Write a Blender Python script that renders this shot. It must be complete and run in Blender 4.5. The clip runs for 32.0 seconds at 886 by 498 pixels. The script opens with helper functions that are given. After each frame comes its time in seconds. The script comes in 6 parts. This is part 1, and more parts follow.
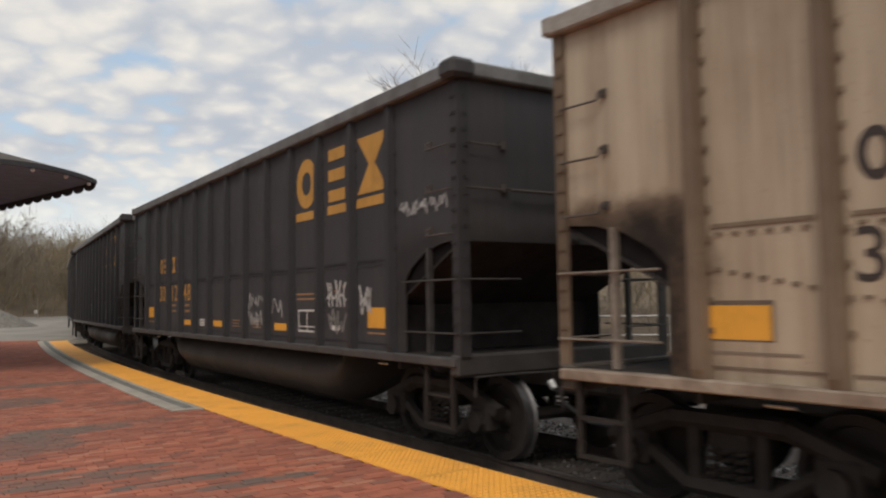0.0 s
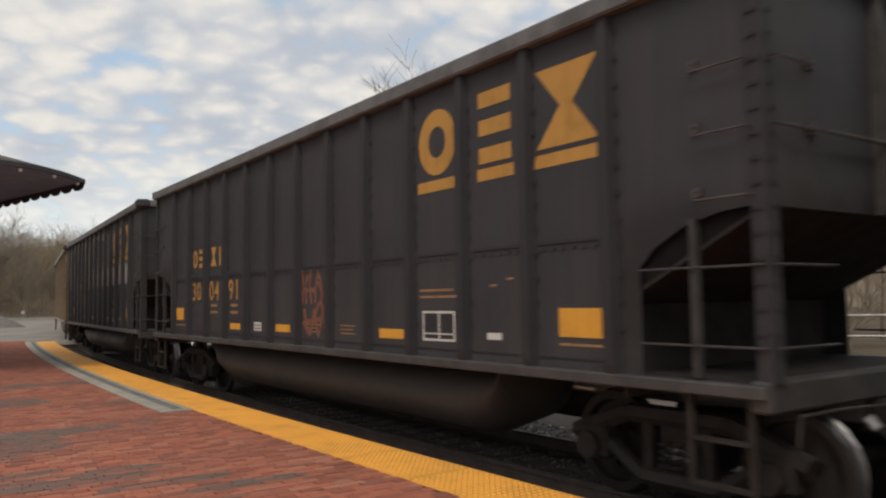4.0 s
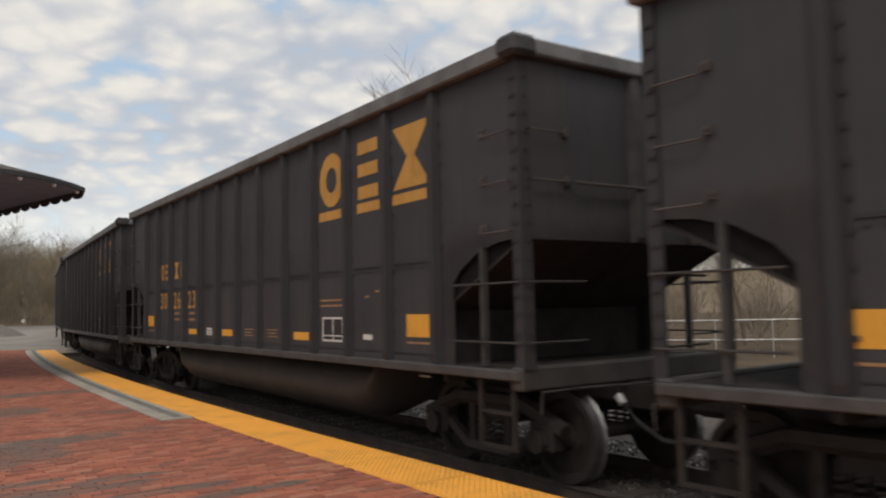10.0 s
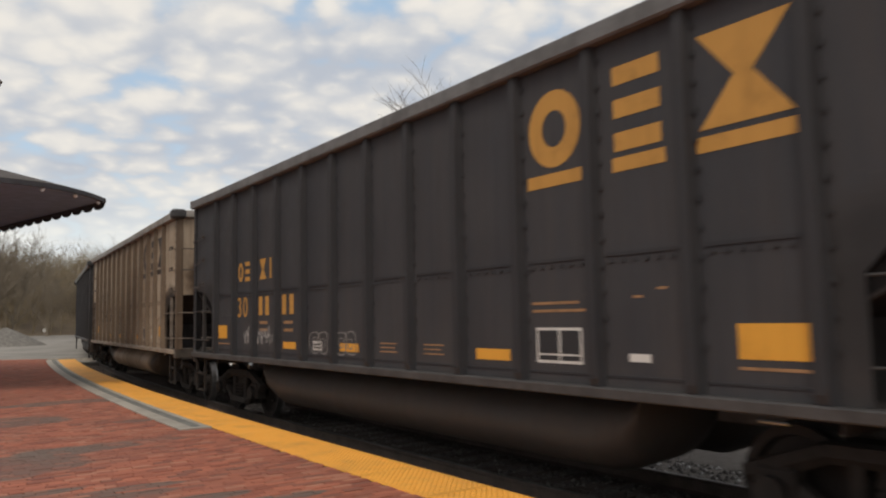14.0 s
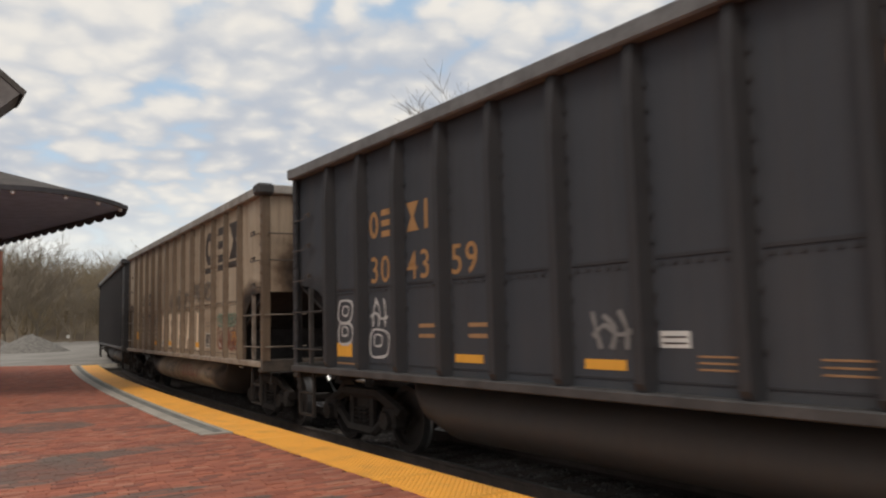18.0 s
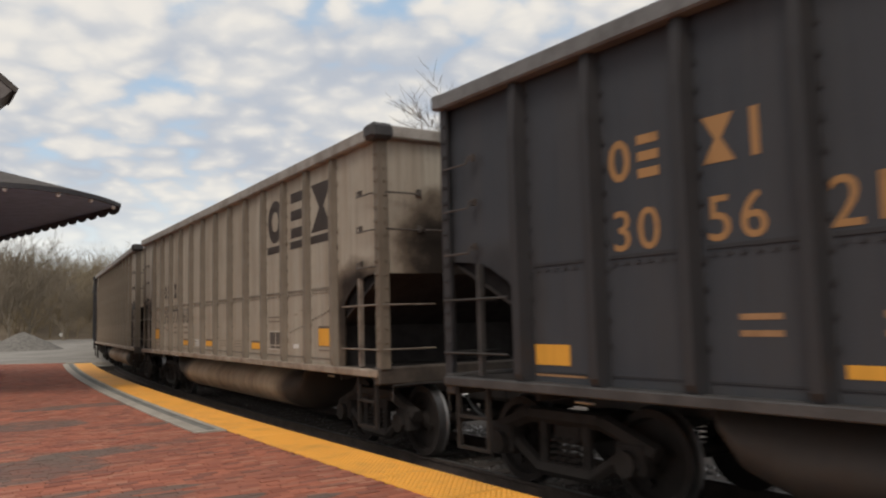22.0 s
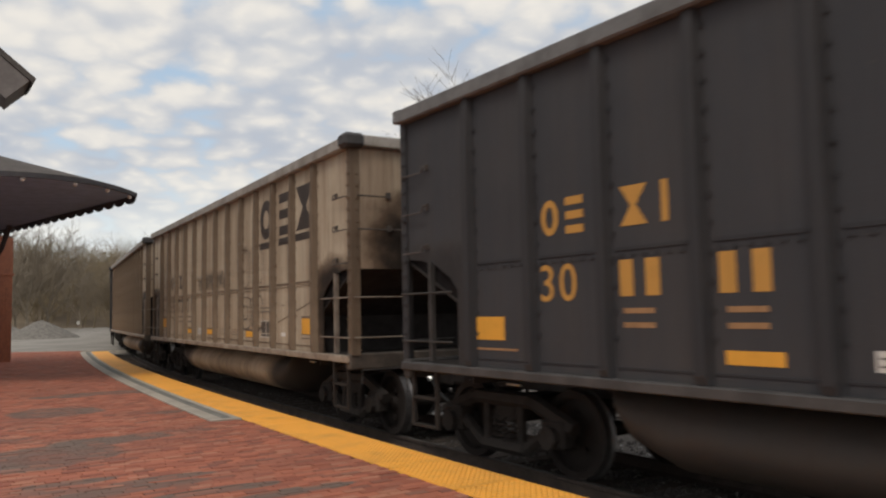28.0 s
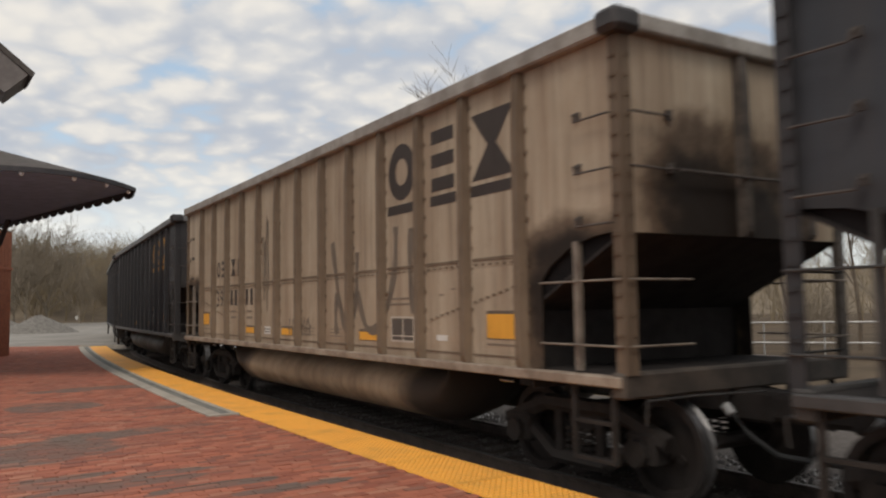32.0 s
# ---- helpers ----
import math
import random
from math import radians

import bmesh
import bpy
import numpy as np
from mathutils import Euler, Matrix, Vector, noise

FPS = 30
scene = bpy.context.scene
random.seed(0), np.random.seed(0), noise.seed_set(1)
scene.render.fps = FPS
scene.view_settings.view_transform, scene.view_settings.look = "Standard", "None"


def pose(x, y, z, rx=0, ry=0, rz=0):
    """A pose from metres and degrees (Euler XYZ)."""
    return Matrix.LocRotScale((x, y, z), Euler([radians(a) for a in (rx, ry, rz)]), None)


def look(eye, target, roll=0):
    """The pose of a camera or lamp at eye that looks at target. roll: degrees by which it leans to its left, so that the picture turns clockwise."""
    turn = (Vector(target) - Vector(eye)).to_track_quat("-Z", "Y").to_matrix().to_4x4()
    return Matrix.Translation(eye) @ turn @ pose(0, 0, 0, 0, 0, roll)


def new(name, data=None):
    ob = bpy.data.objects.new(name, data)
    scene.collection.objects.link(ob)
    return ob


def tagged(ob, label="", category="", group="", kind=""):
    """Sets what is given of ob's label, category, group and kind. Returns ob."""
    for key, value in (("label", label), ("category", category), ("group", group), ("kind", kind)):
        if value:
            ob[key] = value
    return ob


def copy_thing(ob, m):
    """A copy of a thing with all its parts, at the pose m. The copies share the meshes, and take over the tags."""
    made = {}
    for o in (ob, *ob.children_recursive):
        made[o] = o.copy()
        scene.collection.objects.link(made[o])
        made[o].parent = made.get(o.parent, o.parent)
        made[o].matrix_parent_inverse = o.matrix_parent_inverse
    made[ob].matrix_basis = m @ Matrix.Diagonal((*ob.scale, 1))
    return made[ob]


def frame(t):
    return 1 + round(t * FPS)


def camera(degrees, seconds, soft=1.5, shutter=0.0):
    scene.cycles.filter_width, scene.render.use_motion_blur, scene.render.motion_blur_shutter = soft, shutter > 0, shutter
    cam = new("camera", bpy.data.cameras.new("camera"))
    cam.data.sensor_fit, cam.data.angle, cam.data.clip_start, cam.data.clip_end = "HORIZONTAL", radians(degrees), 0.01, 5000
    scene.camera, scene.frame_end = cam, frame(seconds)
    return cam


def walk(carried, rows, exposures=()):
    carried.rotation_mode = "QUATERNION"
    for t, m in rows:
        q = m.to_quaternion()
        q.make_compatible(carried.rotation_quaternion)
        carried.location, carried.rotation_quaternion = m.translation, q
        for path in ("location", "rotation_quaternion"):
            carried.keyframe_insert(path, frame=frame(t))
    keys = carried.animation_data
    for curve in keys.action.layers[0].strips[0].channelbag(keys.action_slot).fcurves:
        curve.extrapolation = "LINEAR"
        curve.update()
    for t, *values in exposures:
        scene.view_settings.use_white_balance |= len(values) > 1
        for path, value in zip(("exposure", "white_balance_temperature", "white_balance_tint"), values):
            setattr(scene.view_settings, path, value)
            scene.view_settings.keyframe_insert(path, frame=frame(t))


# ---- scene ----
SECONDS = 32.0
EYE = (0.0, 0.0, 1.776)          # z = 0 is the top of the rails

# seconds, yaw, pitch, roll of the hand-held camera, which stays in its place
TURNS = (
    (0.0, -1.31, 3.66, 0.95),
    (0.5, -1.33, 3.43, 1.03),
    (1.0, -1.29, 3.71, 1.05),
    (1.5, -1.09, 4.01, 1.05),
    (2.0, -1.16, 4.33, 1.18),
    (2.5, -1.41, 4.10, 1.06),
    (4.5, -2.08, 3.70, 0.92),
    (5.0, -2.08, 3.60, 0.98),
    (5.5, -2.19, 3.27, 1.09),
    (6.0, -2.21, 3.21, 1.18),
    (6.5, -2.21, 3.43, 1.24),
    (7.0, -2.00, 3.84, 1.13),
    (7.5, -1.88, 4.23, 1.22),
    (8.0, -1.94, 4.34, 1.24),
    (8.5, -2.11, 4.22, 1.21),
    (9.0, -2.38, 4.18, 1.10),
    (9.5, -2.27, 4.11, 1.17),
    (10.0, -2.03, 4.14, 1.27),
    (10.5, -1.85, 3.92, 1.18),
    (11.0, -2.02, 3.71, 1.17),
    (11.5, -2.11, 3.91, 1.09),
    (12.0, -1.85, 4.21, 1.13),
    (12.5, -1.54, 4.58, 1.27),
    (13.0, -1.44, 4.77, 1.35),
    (13.5, -1.17, 5.04, 1.21),
    (15.5, 0.21, 4.36, 1.28),
    (16.0, 0.38, 4.57, 1.27),
    (16.5, 0.36, 4.76, 1.30),
    (17.0, 0.53, 4.91, 1.33),
    (17.5, 0.62, 5.10, 1.32),
    (18.0, 0.58, 5.32, 1.33),
    (18.5, 0.63, 5.49, 1.35),
    (19.0, 0.62, 5.35, 1.28),
    (19.5, 0.30, 4.58, 1.15),
    (20.0, -0.25, 4.02, 1.11),
    (20.5, -0.31, 4.45, 1.23),
    (21.0, 0.01, 4.95, 1.38),
    (21.5, 0.18, 5.06, 1.38),
    (22.0, 0.15, 5.12, 1.42),
    (22.5, -0.02, 5.34, 1.28),
    (23.0, 0.00, 5.35, 1.15),
    (23.5, 0.23, 5.23, 1.26),
    (24.0, 0.56, 5.05, 1.26),
    (24.5, 0.84, 4.77, 1.24),
    (25.0, 0.94, 4.26, 1.20),
    (25.5, 0.92, 3.91, 0.98),
    (26.0, 0.81, 3.87, 0.93),
    (26.5, 0.92, 4.11, 0.94),
    (28.5, 1.21, 4.46, 1.13),
    (29.0, 1.23, 4.47, 1.04),
    (29.5, 1.57, 4.53, 1.07),
    (30.0, 1.31, 4.45, 0.99),
    (30.5, 0.91, 4.39, 0.95),
    (31.0, 0.66, 4.48, 0.99),
    (31.5, 0.79, 4.45, 0.93),
    (32.0, 1.11, 4.18, 0.88),
)


def held(yaw, pitch, roll):
    return Matrix.Translation(EYE) @ (Matrix.Rotation(radians(yaw), 4, "Z") @ Matrix.Rotation(radians(90 + pitch), 4, "X")
                                      @ Matrix.Rotation(radians(-roll), 4, "Z"))


cam = camera(58.75, SECONDS, soft=2.1, shutter=0.14)
walk(cam, [(t, held(a, b, c)) for t, a, b, c in TURNS], exposures=((0.0, 0.08), (SECONDS, 0.08)))

# ---------------------------------------------------------------- light
SUN_UP, SUN_TURN = 52.0, 193.0


def build_world():
    world = bpy.data.worlds.new("sky")
    scene.world = world
    world.use_nodes = True
    nt = world.node_tree
    n, link = nt.nodes, nt.links.new
    n.clear()

    def math_node(op, a, b=None):
        m = n.new("ShaderNodeMath")
        m.operation = op
        for i, v in enumerate((a, b)):
            if v is None:
                continue
            if isinstance(v, (int, float)):
                m.inputs[i].default_value = v
            else:
                link(v, m.inputs[i])
        return m.outputs[0]

    def mix(fac, a, b):
        m = n.new("ShaderNodeMix")
        m.data_type = "RGBA"
        link(fac, m.inputs[0])
        for i, v in ((6, a), (7, b)):
            if isinstance(v, tuple):
                m.inputs[i].default_value = (*v, 1)
            else:
                link(v, m.inputs[i])
        return m.outputs[2]

    def ramp(fac, lo, hi):
        m = n.new("ShaderNodeMapRange")
        m.interpolation_type = "SMOOTHSTEP"
        link(fac, m.inputs[0])
        m.inputs[1].default_value, m.inputs[2].default_value = lo, hi
        return m.outputs[0]

    coord = n.new("ShaderNodeTexCoord")
    sep = n.new("ShaderNodeSeparateXYZ")
    link(coord.outputs["Generated"], sep.inputs[0])
    up = math_node("MAXIMUM", sep.outputs[2], 0.0)
    deep = math_node("ADD", up, 0.30)
    # the sheet of cloud is flat: far clouds are foreshortened towards the horizon
    comb = n.new("ShaderNodeCombineXYZ")
    link(math_node("DIVIDE", sep.outputs[0], deep), comb.inputs[0])
    link(math_node("DIVIDE", sep.outputs[1], deep), comb.inputs[1])

    def cloud(scale, detail, rough, stretch, turn, offset, warp=0.0):
        mp = n.new("ShaderNodeMapping")
        mp.inputs["Scale"].default_value = stretch
        mp.inputs["Rotation"].default_value = (0, 0, radians(turn))
        mp.inputs["Location"].default_value = offset
        link(comb.outputs[0], mp.inputs[0])
        tx = n.new("ShaderNodeTexNoise")
        tx.inputs["Scale"].default_value, tx.inputs["Detail"].default_value = scale, detail
        tx.inputs["Roughness"].default_value, tx.inputs["Distortion"].default_value = rough, warp
        link(mp.outputs[0], tx.inputs["Vector"])
        return tx.outputs["Fac"]

    # rounded puffs: soft cells whose places are stirred by noise
    stir = n.new("ShaderNodeTexNoise")
    stir.inputs["Scale"].default_value, stir.inputs["Detail"].default_value = 9.0, 4.0
    link(comb.outputs[0], stir.inputs["Vector"])
    shift = n.new("ShaderNodeVectorMath")
    shift.operation = "MULTIPLY_ADD"
    link(stir.outputs["Color"], shift.inputs[0])
    shift.inputs[1].default_value = (0.14, 0.14, 0)
    link(comb.outputs[0], shift.inputs[2])
    cell = n.new("ShaderNodeTexVoronoi")
    cell.voronoi_dimensions, cell.feature = "2D", "SMOOTH_F1"
    cell.inputs["Scale"].default_value, cell.inputs["Smoothness"].default_value = 13.0, 0.7
    link(shift.outputs[0], cell.inputs["Vector"])
    round_puff = math_node("SUBTRACT", 0.95, cell.outputs["Distance"])
    soft = cloud(9.0, 4.0, 0.5, (1.0, 0.9, 1), 14, (3.1, 0.7, 0), 0.1)
    puffs = math_node("ADD", math_node("MULTIPLY", round_puff, 0.55), math_node("MULTIPLY", soft, 0.42))
    banks = cloud(1.9, 2.0, 0.5, (0.8, 1.3, 1), 8, (1.7, 5.2, 0))
    shade = cloud(3.2, 3.0, 0.5, (0.85, 1.1, 1), 10, (9.4, 2.2, 0), 0.2)
    cover = ramp(math_node("ADD", puffs, math_node("MULTIPLY", math_node("SUBTRACT", banks, 0.5), 0.85)), 0.10, 0.44)
    lit = math_node("ADD", math_node("MULTIPLY", puffs, 0.55), math_node("MULTIPLY", shade, 0.85))
    sky = n.new("ShaderNodeTexSky")
    sky.sky_type, sky.sun_disc = "NISHITA", False
    sky.sun_elevation, sky.sun_rotation = radians(SUN_UP), radians(SUN_TURN)
    sky.air_density, sky.dust_density = 1.0, 2.0
    gain = n.new("ShaderNodeVectorMath")
    gain.operation = "SCALE"
    link(sky.outputs[0], gain.inputs[0])
    gain.inputs["Scale"].default_value = 0.115
    blue = mix(ramp(up, 0.0, 0.35), (0.72, 0.83, 0.89), (0.47, 0.63, 0.79))
    clear = n.new("ShaderNodeMix")
    clear.data_type, clear.inputs[0].default_value = "RGBA", 0.35
    link(blue, clear.inputs[6])
    link(gain.outputs[0], clear.inputs[7])
    cloud_color = mix(ramp(lit, 0.53, 0.91), (0.475, 0.51, 0.572), (0.805, 0.768, 0.71))
    body = mix(cover, clear.outputs[2], cloud_color)
    haze = mix(ramp(up, 0.02, 0.20), (0.80, 0.835, 0.82), body)
    bg = n.new("ShaderNodeBackground")
    link(haze, bg.inputs[0])
    bg.inputs[1].default_value = 1.0
    out = n.new("ShaderNodeOutputWorld")
    link(bg.outputs[0], out.inputs[0])


build_world()
sun = new("sun", bpy.data.lights.new("sun", "SUN"))
sun.data.energy, sun.data.angle, sun.data.color = 1.3, radians(20), (1.0, 0.92, 0.82)
_a, _e = radians(SUN_TURN), radians(SUN_UP)
sun.matrix_world = look((0, 0, 40), Vector((0, 0, 40)) - Vector((math.sin(_a) * math.cos(_e), math.cos(_a) * math.cos(_e), math.sin(_e))))


# ---------------------------------------------------------------- materials
HEAD = radians(34.0)      # the track runs this far left of straight ahead


class Mat:
    """A small builder of node materials."""

    def __init__(self, name, rough=0.7, metal=0.0, spec=0.5):
        self.m = bpy.data.materials.new(name)
        self.m.use_nodes = True
        self.nt = self.m.node_tree
        self.n = self.nt.nodes
        self.b = self.n["Principled BSDF"]
        self.b.inputs["Roughness"].default_value = rough
        self.b.inputs["Metallic"].default_value = metal
        self.b.inputs["Specular IOR Level"].default_value = spec
        self.where = self.n.new("ShaderNodeTexCoord")

    def link(self, a, b):
        self.nt.links.new(a, b)

    def noise(self, scale, detail=4.0, rough=0.55, stretch=(1, 1, 1), warp=0.0, offset=(0, 0, 0)):
        mp = self.n.new("ShaderNodeMapping")
        mp.inputs["Scale"].default_value = stretch
        mp.inputs["Location"].default_value = offset
        self.link(self.where.outputs["Object"], mp.inputs[0])
        tx = self.n.new("ShaderNodeTexNoise")
        tx.inputs["Scale"].default_value, tx.inputs["Detail"].default_value = scale, detail
        tx.inputs["Roughness"].default_value, tx.inputs["Distortion"].default_value = rough, warp
        self.link(mp.outputs[0], tx.inputs["Vector"])
        return tx.outputs["Fac"]

    def axis(self, i):
        s = self.n.new("ShaderNodeSeparateXYZ")
        self.link(self.where.outputs["Object"], s.inputs[0])
        return s.outputs[i]

    def math(self, op, a, b=0.0):
        m = self.n.new("ShaderNodeMath")
        m.operation = op
        for i, v in enumerate((a, b)):
            if isinstance(v, (int, float)):
                m.inputs[i].default_value = v
            else:
                self.link(v, m.inputs[i])
        return m.outputs[0]

    def step(self, fac, lo, hi, a=0.0, b=1.0):
        m = self.n.new("ShaderNodeMapRange")
        m.interpolation_type = "SMOOTHSTEP"
        self.link(fac, m.inputs[0])
        for i, v in enumerate((lo, hi, a, b)):
            m.inputs[i + 1].default_value = v
        return m.outputs[0]

    def mix(self, fac, a, b, blend="MIX"):
        m = self.n.new("ShaderNodeMix")
        m.data_type, m.blend_type = "RGBA", blend
        if isinstance(fac, (int, float)):
            m.inputs[0].default_value = fac
        else:
            self.link(fac, m.inputs[0])
        for i, v in ((6, a), (7, b)):
            if isinstance(v, tuple):
                m.inputs[i].default_value = (*v, 1)
            else:
                self.link(v, m.inputs[i])
        return m.outputs[2]

    def random(self, island=False):
        if island:
            return self.n.new("ShaderNodeNewGeometry").outputs["Random Per Island"]
        return self.n.new("ShaderNodeObjectInfo").outputs["Random"]

    def color(self, c):
        if isinstance(c, tuple):
            self.b.inputs["Base Color"].default_value = (*c, 1)
        else:
            self.link(c, self.b.inputs["Base Color"])
        return self

    def rough(self, v):
        self.link(v, self.b.inputs["Roughness"])
        return self

    def bump(self, height, strength=0.3, depth=0.01):
        bp = self.n.new("ShaderNodeBump")
        bp.inputs["Strength"].default_value, bp.inputs["Distance"].default_value = strength, depth
        self.link(height, bp.inputs["Height"])
        self.link(bp.outputs[0], self.b.inputs["Normal"])
        return self


DULL = {"shaded_soot", "opening_shade_black", "ballast_bed", "creosoted_tie", "sooty_underframe", "rusty_truck_steel", "worn_wheel_steel", "rail_steel", "dark_soffit_boards", "leaf_litter"}


def simple(name, c, c2=None, scale=6.0, rough=0.7, metal=0.0, bump=0.15, depth=0.004, spec=0.4):
    m = Mat(name, rough, metal, 0.06 if name in DULL else spec)
    c2 = c2 or tuple(v * 0.65 for v in c)
    f = m.step(m.noise(scale, 5, 0.6), 0.35, 0.68)
    g = m.step(m.noise(scale * 9, 3, 0.6), 0.3, 0.7)
    m.color(m.mix(m.math("MULTIPLY", g, 0.35), m.mix(f, c, c2), c2))
    m.bump(m.noise(scale * 14, 4, 0.6), bump, depth)
    return m.m


def paving_material(name, island):
    """Old red pavers: each its own tone, grey worn patches across the platform."""
    m = Mat(name, 0.82, 0, 0.3)
    r = m.random(island)
    geo = m.n.new("ShaderNodeNewGeometry")

    def spot(scale, stretch, lo, hi, off=(0, 0, 0)):
        mp = m.n.new("ShaderNodeMapping")
        mp.inputs["Scale"].default_value = stretch
        mp.inputs["Rotation"].default_value = (0, 0, radians(-34))
        mp.inputs["Location"].default_value = off
        m.link(geo.outputs["Position"], mp.inputs[0])
        tx = m.n.new("ShaderNodeTexNoise")
        tx.inputs["Scale"].default_value, tx.inputs["Detail"].default_value = scale, 3.0
        m.link(mp.outputs[0], tx.inputs["Vector"])
        return m.step(tx.outputs["Fac"], lo, hi)

    tone = m.mix(m.step(r, 0.0, 1.0), (0.475, 0.163, 0.097), (0.275, 0.091, 0.059))
    tone = m.mix(m.step(r, 0.82, 0.90, 0, 0.7), tone, (0.56, 0.26, 0.165))
    tone = m.mix(m.step(m.math("FRACT", m.math("MULTIPLY", r, 17.3)), 0.86, 0.94, 0, 0.6), tone, (0.15, 0.08, 0.065))
    # grey worn patches: place along and across the courses, half length, half width
    turn = m.n.new("ShaderNodeMapping")
    turn.inputs["Rotation"].default_value = (0, 0, -HEAD)
    m.link(geo.outputs["Position"], turn.inputs[0])
    wob = m.n.new("ShaderNodeTexNoise")
    wob.inputs["Scale"].default_value, wob.inputs["Detail"].default_value = 1.3, 4.0
    m.link(turn.outputs[0], wob.inputs["Vector"])
    sep = m.n.new("ShaderNodeSeparateXYZ")
    m.link(turn.outputs[0], sep.inputs[0])
    worn = m.math("MULTIPLY", spot(0.7, (0.5, 1.3, 1), 0.60, 0.74, (4.3, 1.1, 0)), 0.7)
    for u, v, a, b in ((1.0, 10.1, 0.9, 0.85), (1.9, 10.95, 0.75, 0.42), (1.7, 14.7, 0.85, 0.7), (3.25, 13.5, 0.4, 0.22), (1.95, 8.05, 0.5, 0.12), (1.5, 7.75, 0.9, 0.16), (2.2, 7.2, 0.6, 0.14), (2.75, 6.75, 0.55, 0.12), (1.1, 8.4, 0.5, 0.13), (3.0, 17.6, 1.3, 0.5)):
        du = m.math("POWER", m.math("ABSOLUTE", m.math("DIVIDE", m.math("SUBTRACT", sep.outputs[0], u), a)), 2.0)
        dv = m.math("POWER", m.math("ABSOLUTE", m.math("DIVIDE", m.math("SUBTRACT", sep.outputs[1], v), b)), 2.0)
        d = m.math("ADD", m.math("ADD", du, dv), m.math("MULTIPLY", m.math("SUBTRACT", wob.outputs["Fac"], 0.5), 2.2))
        worn = m.math("MAXIMUM", worn, m.step(d, 1.05, 0.75))
    worn = m.math("MULTIPLY", worn, m.step(m.math("FRACT", m.math("MULTIPLY", r, 7.7)), 0.10, 0.40, 0.55, 0.98))
    tone = m.mix(worn, tone, (0.155, 0.125, 0.105))
    tone = m.mix(m.math("MULTIPLY", spot(0.8, (1, 1, 1), 0.42, 0.72, (7, 2, 0)), 0.5), tone, (0.23, 0.10, 0.073))
    grain = m.noise(60, 4, 0.6)
    m.color(m.mix(m.step(grain, 0.35, 0.7, 0.0, 0.3), tone, (0.22, 0.09, 0.065)))
    m.bump(grain, 0.3, 0.004)
    return m.m


def car_paint(name, base, worn, rust, soot, soot_amount, streak, end=False, dark_tub_ends=False):
    """Weathered rail-car paint: vertical streaks, rust specks, soot round the open ends."""
    m = Mat(name, 0.66, 0, 0.16 if base[0] > 0.1 else 0.22)
    long = m.step(m.noise(1.0, 6, 0.6, (2.6, 2.6, 0.16)), 0.36, 0.68)
    wide = m.step(m.noise(1.0, 3, 0.5, (1.7, 1.7, 0.10), 0.0, (3, 1, 5)), 0.42, 0.62)
    fine = m.step(m.noise(1.0, 5, 0.65, (16, 16, 0.7)), 0.45, 0.75)
    cloud = m.step(m.noise(0.9, 5, 0.6), 0.35, 0.7)
    c = m.mix(m.math("MULTIPLY", cloud, 0.7), base, worn)
    c = m.mix(m.math("MULTIPLY", wide, streak * 0.45), c, worn, "MULTIPLY") if soot_amount > 0.9 else c
    c = m.mix(m.math("MULTIPLY", long, streak), c, rust)
    c = m.mix(m.step(m.random(), 0.0, 1.0, 0.0, 0.30), c, rust) if soot_amount > 0.9 else c
    c = m.mix(m.math("MULTIPLY", fine, streak * 0.6), c, soot)
    speck = m.step(m.noise(22, 3, 0.6), 0.66, 0.74, 0, 0.6)
    c = m.mix(speck, c, rust)
    if soot_amount:
        ends = m.math("MULTIPLY", m.step(m.math("ABSOLUTE", m.axis(0)), 5.5, 6.4), m.step(m.axis(0), -1.0, 1.0, 1.0, 0.85))
        if end:
            low = m.math("MULTIPLY", m.step(m.axis(2), 3.95, 2.75), m.step(m.math("ABSOLUTE", m.math("SUBTRACT", m.axis(1), 0.2)), 1.65, 0.5))
        else:
            low = m.step(m.axis(2), 2.85, 2.25)
        amount = m.math("ADD", m.math("MULTIPLY", ends, low), m.math("MULTIPLY", m.math("SUBTRACT", m.noise(1.6, 6, 0.65), 0.5), 1.1))
        c = m.mix(m.step(amount, 0.22, 0.62, 0, soot_amount * 0.85), c, tuple(0.5 * (p + q) for p, q in zip(rust, soot)))
        c = m.mix(m.step(amount, 0.45, 0.95, 0, soot_amount), c, soot)
        foot = m.math("MULTIPLY", m.step(m.axis(2), 1.5, 1.1), m.step(m.noise(2.4, 4, 0.6), 0.4, 0.65, 0, 0.55))
        c = m.mix(foot, c, rust)
    if dark_tub_ends:
        # the tub turns dark towards both ends, along a ragged line
        far = m.math("ADD", m.math("ABSOLUTE", m.axis(0)), m.math("MULTIPLY", m.math("SUBTRACT", m.noise(1.1, 4, 0.6), 0.5), 1.1))
        c = m.mix(m.step(far, 2.95, 3.6, 0, 0.97), c, soot)
    m.color(c)
    m.rough(m.step(cloud, 0, 1, 0.55, 0.75))
    m.bump(m.math("ADD", m.noise(2.2, 2, 0.5), m.math("MULTIPLY", m.noise(40, 3, 0.6), 0.15)), 0.35, 0.03)
    return m.m


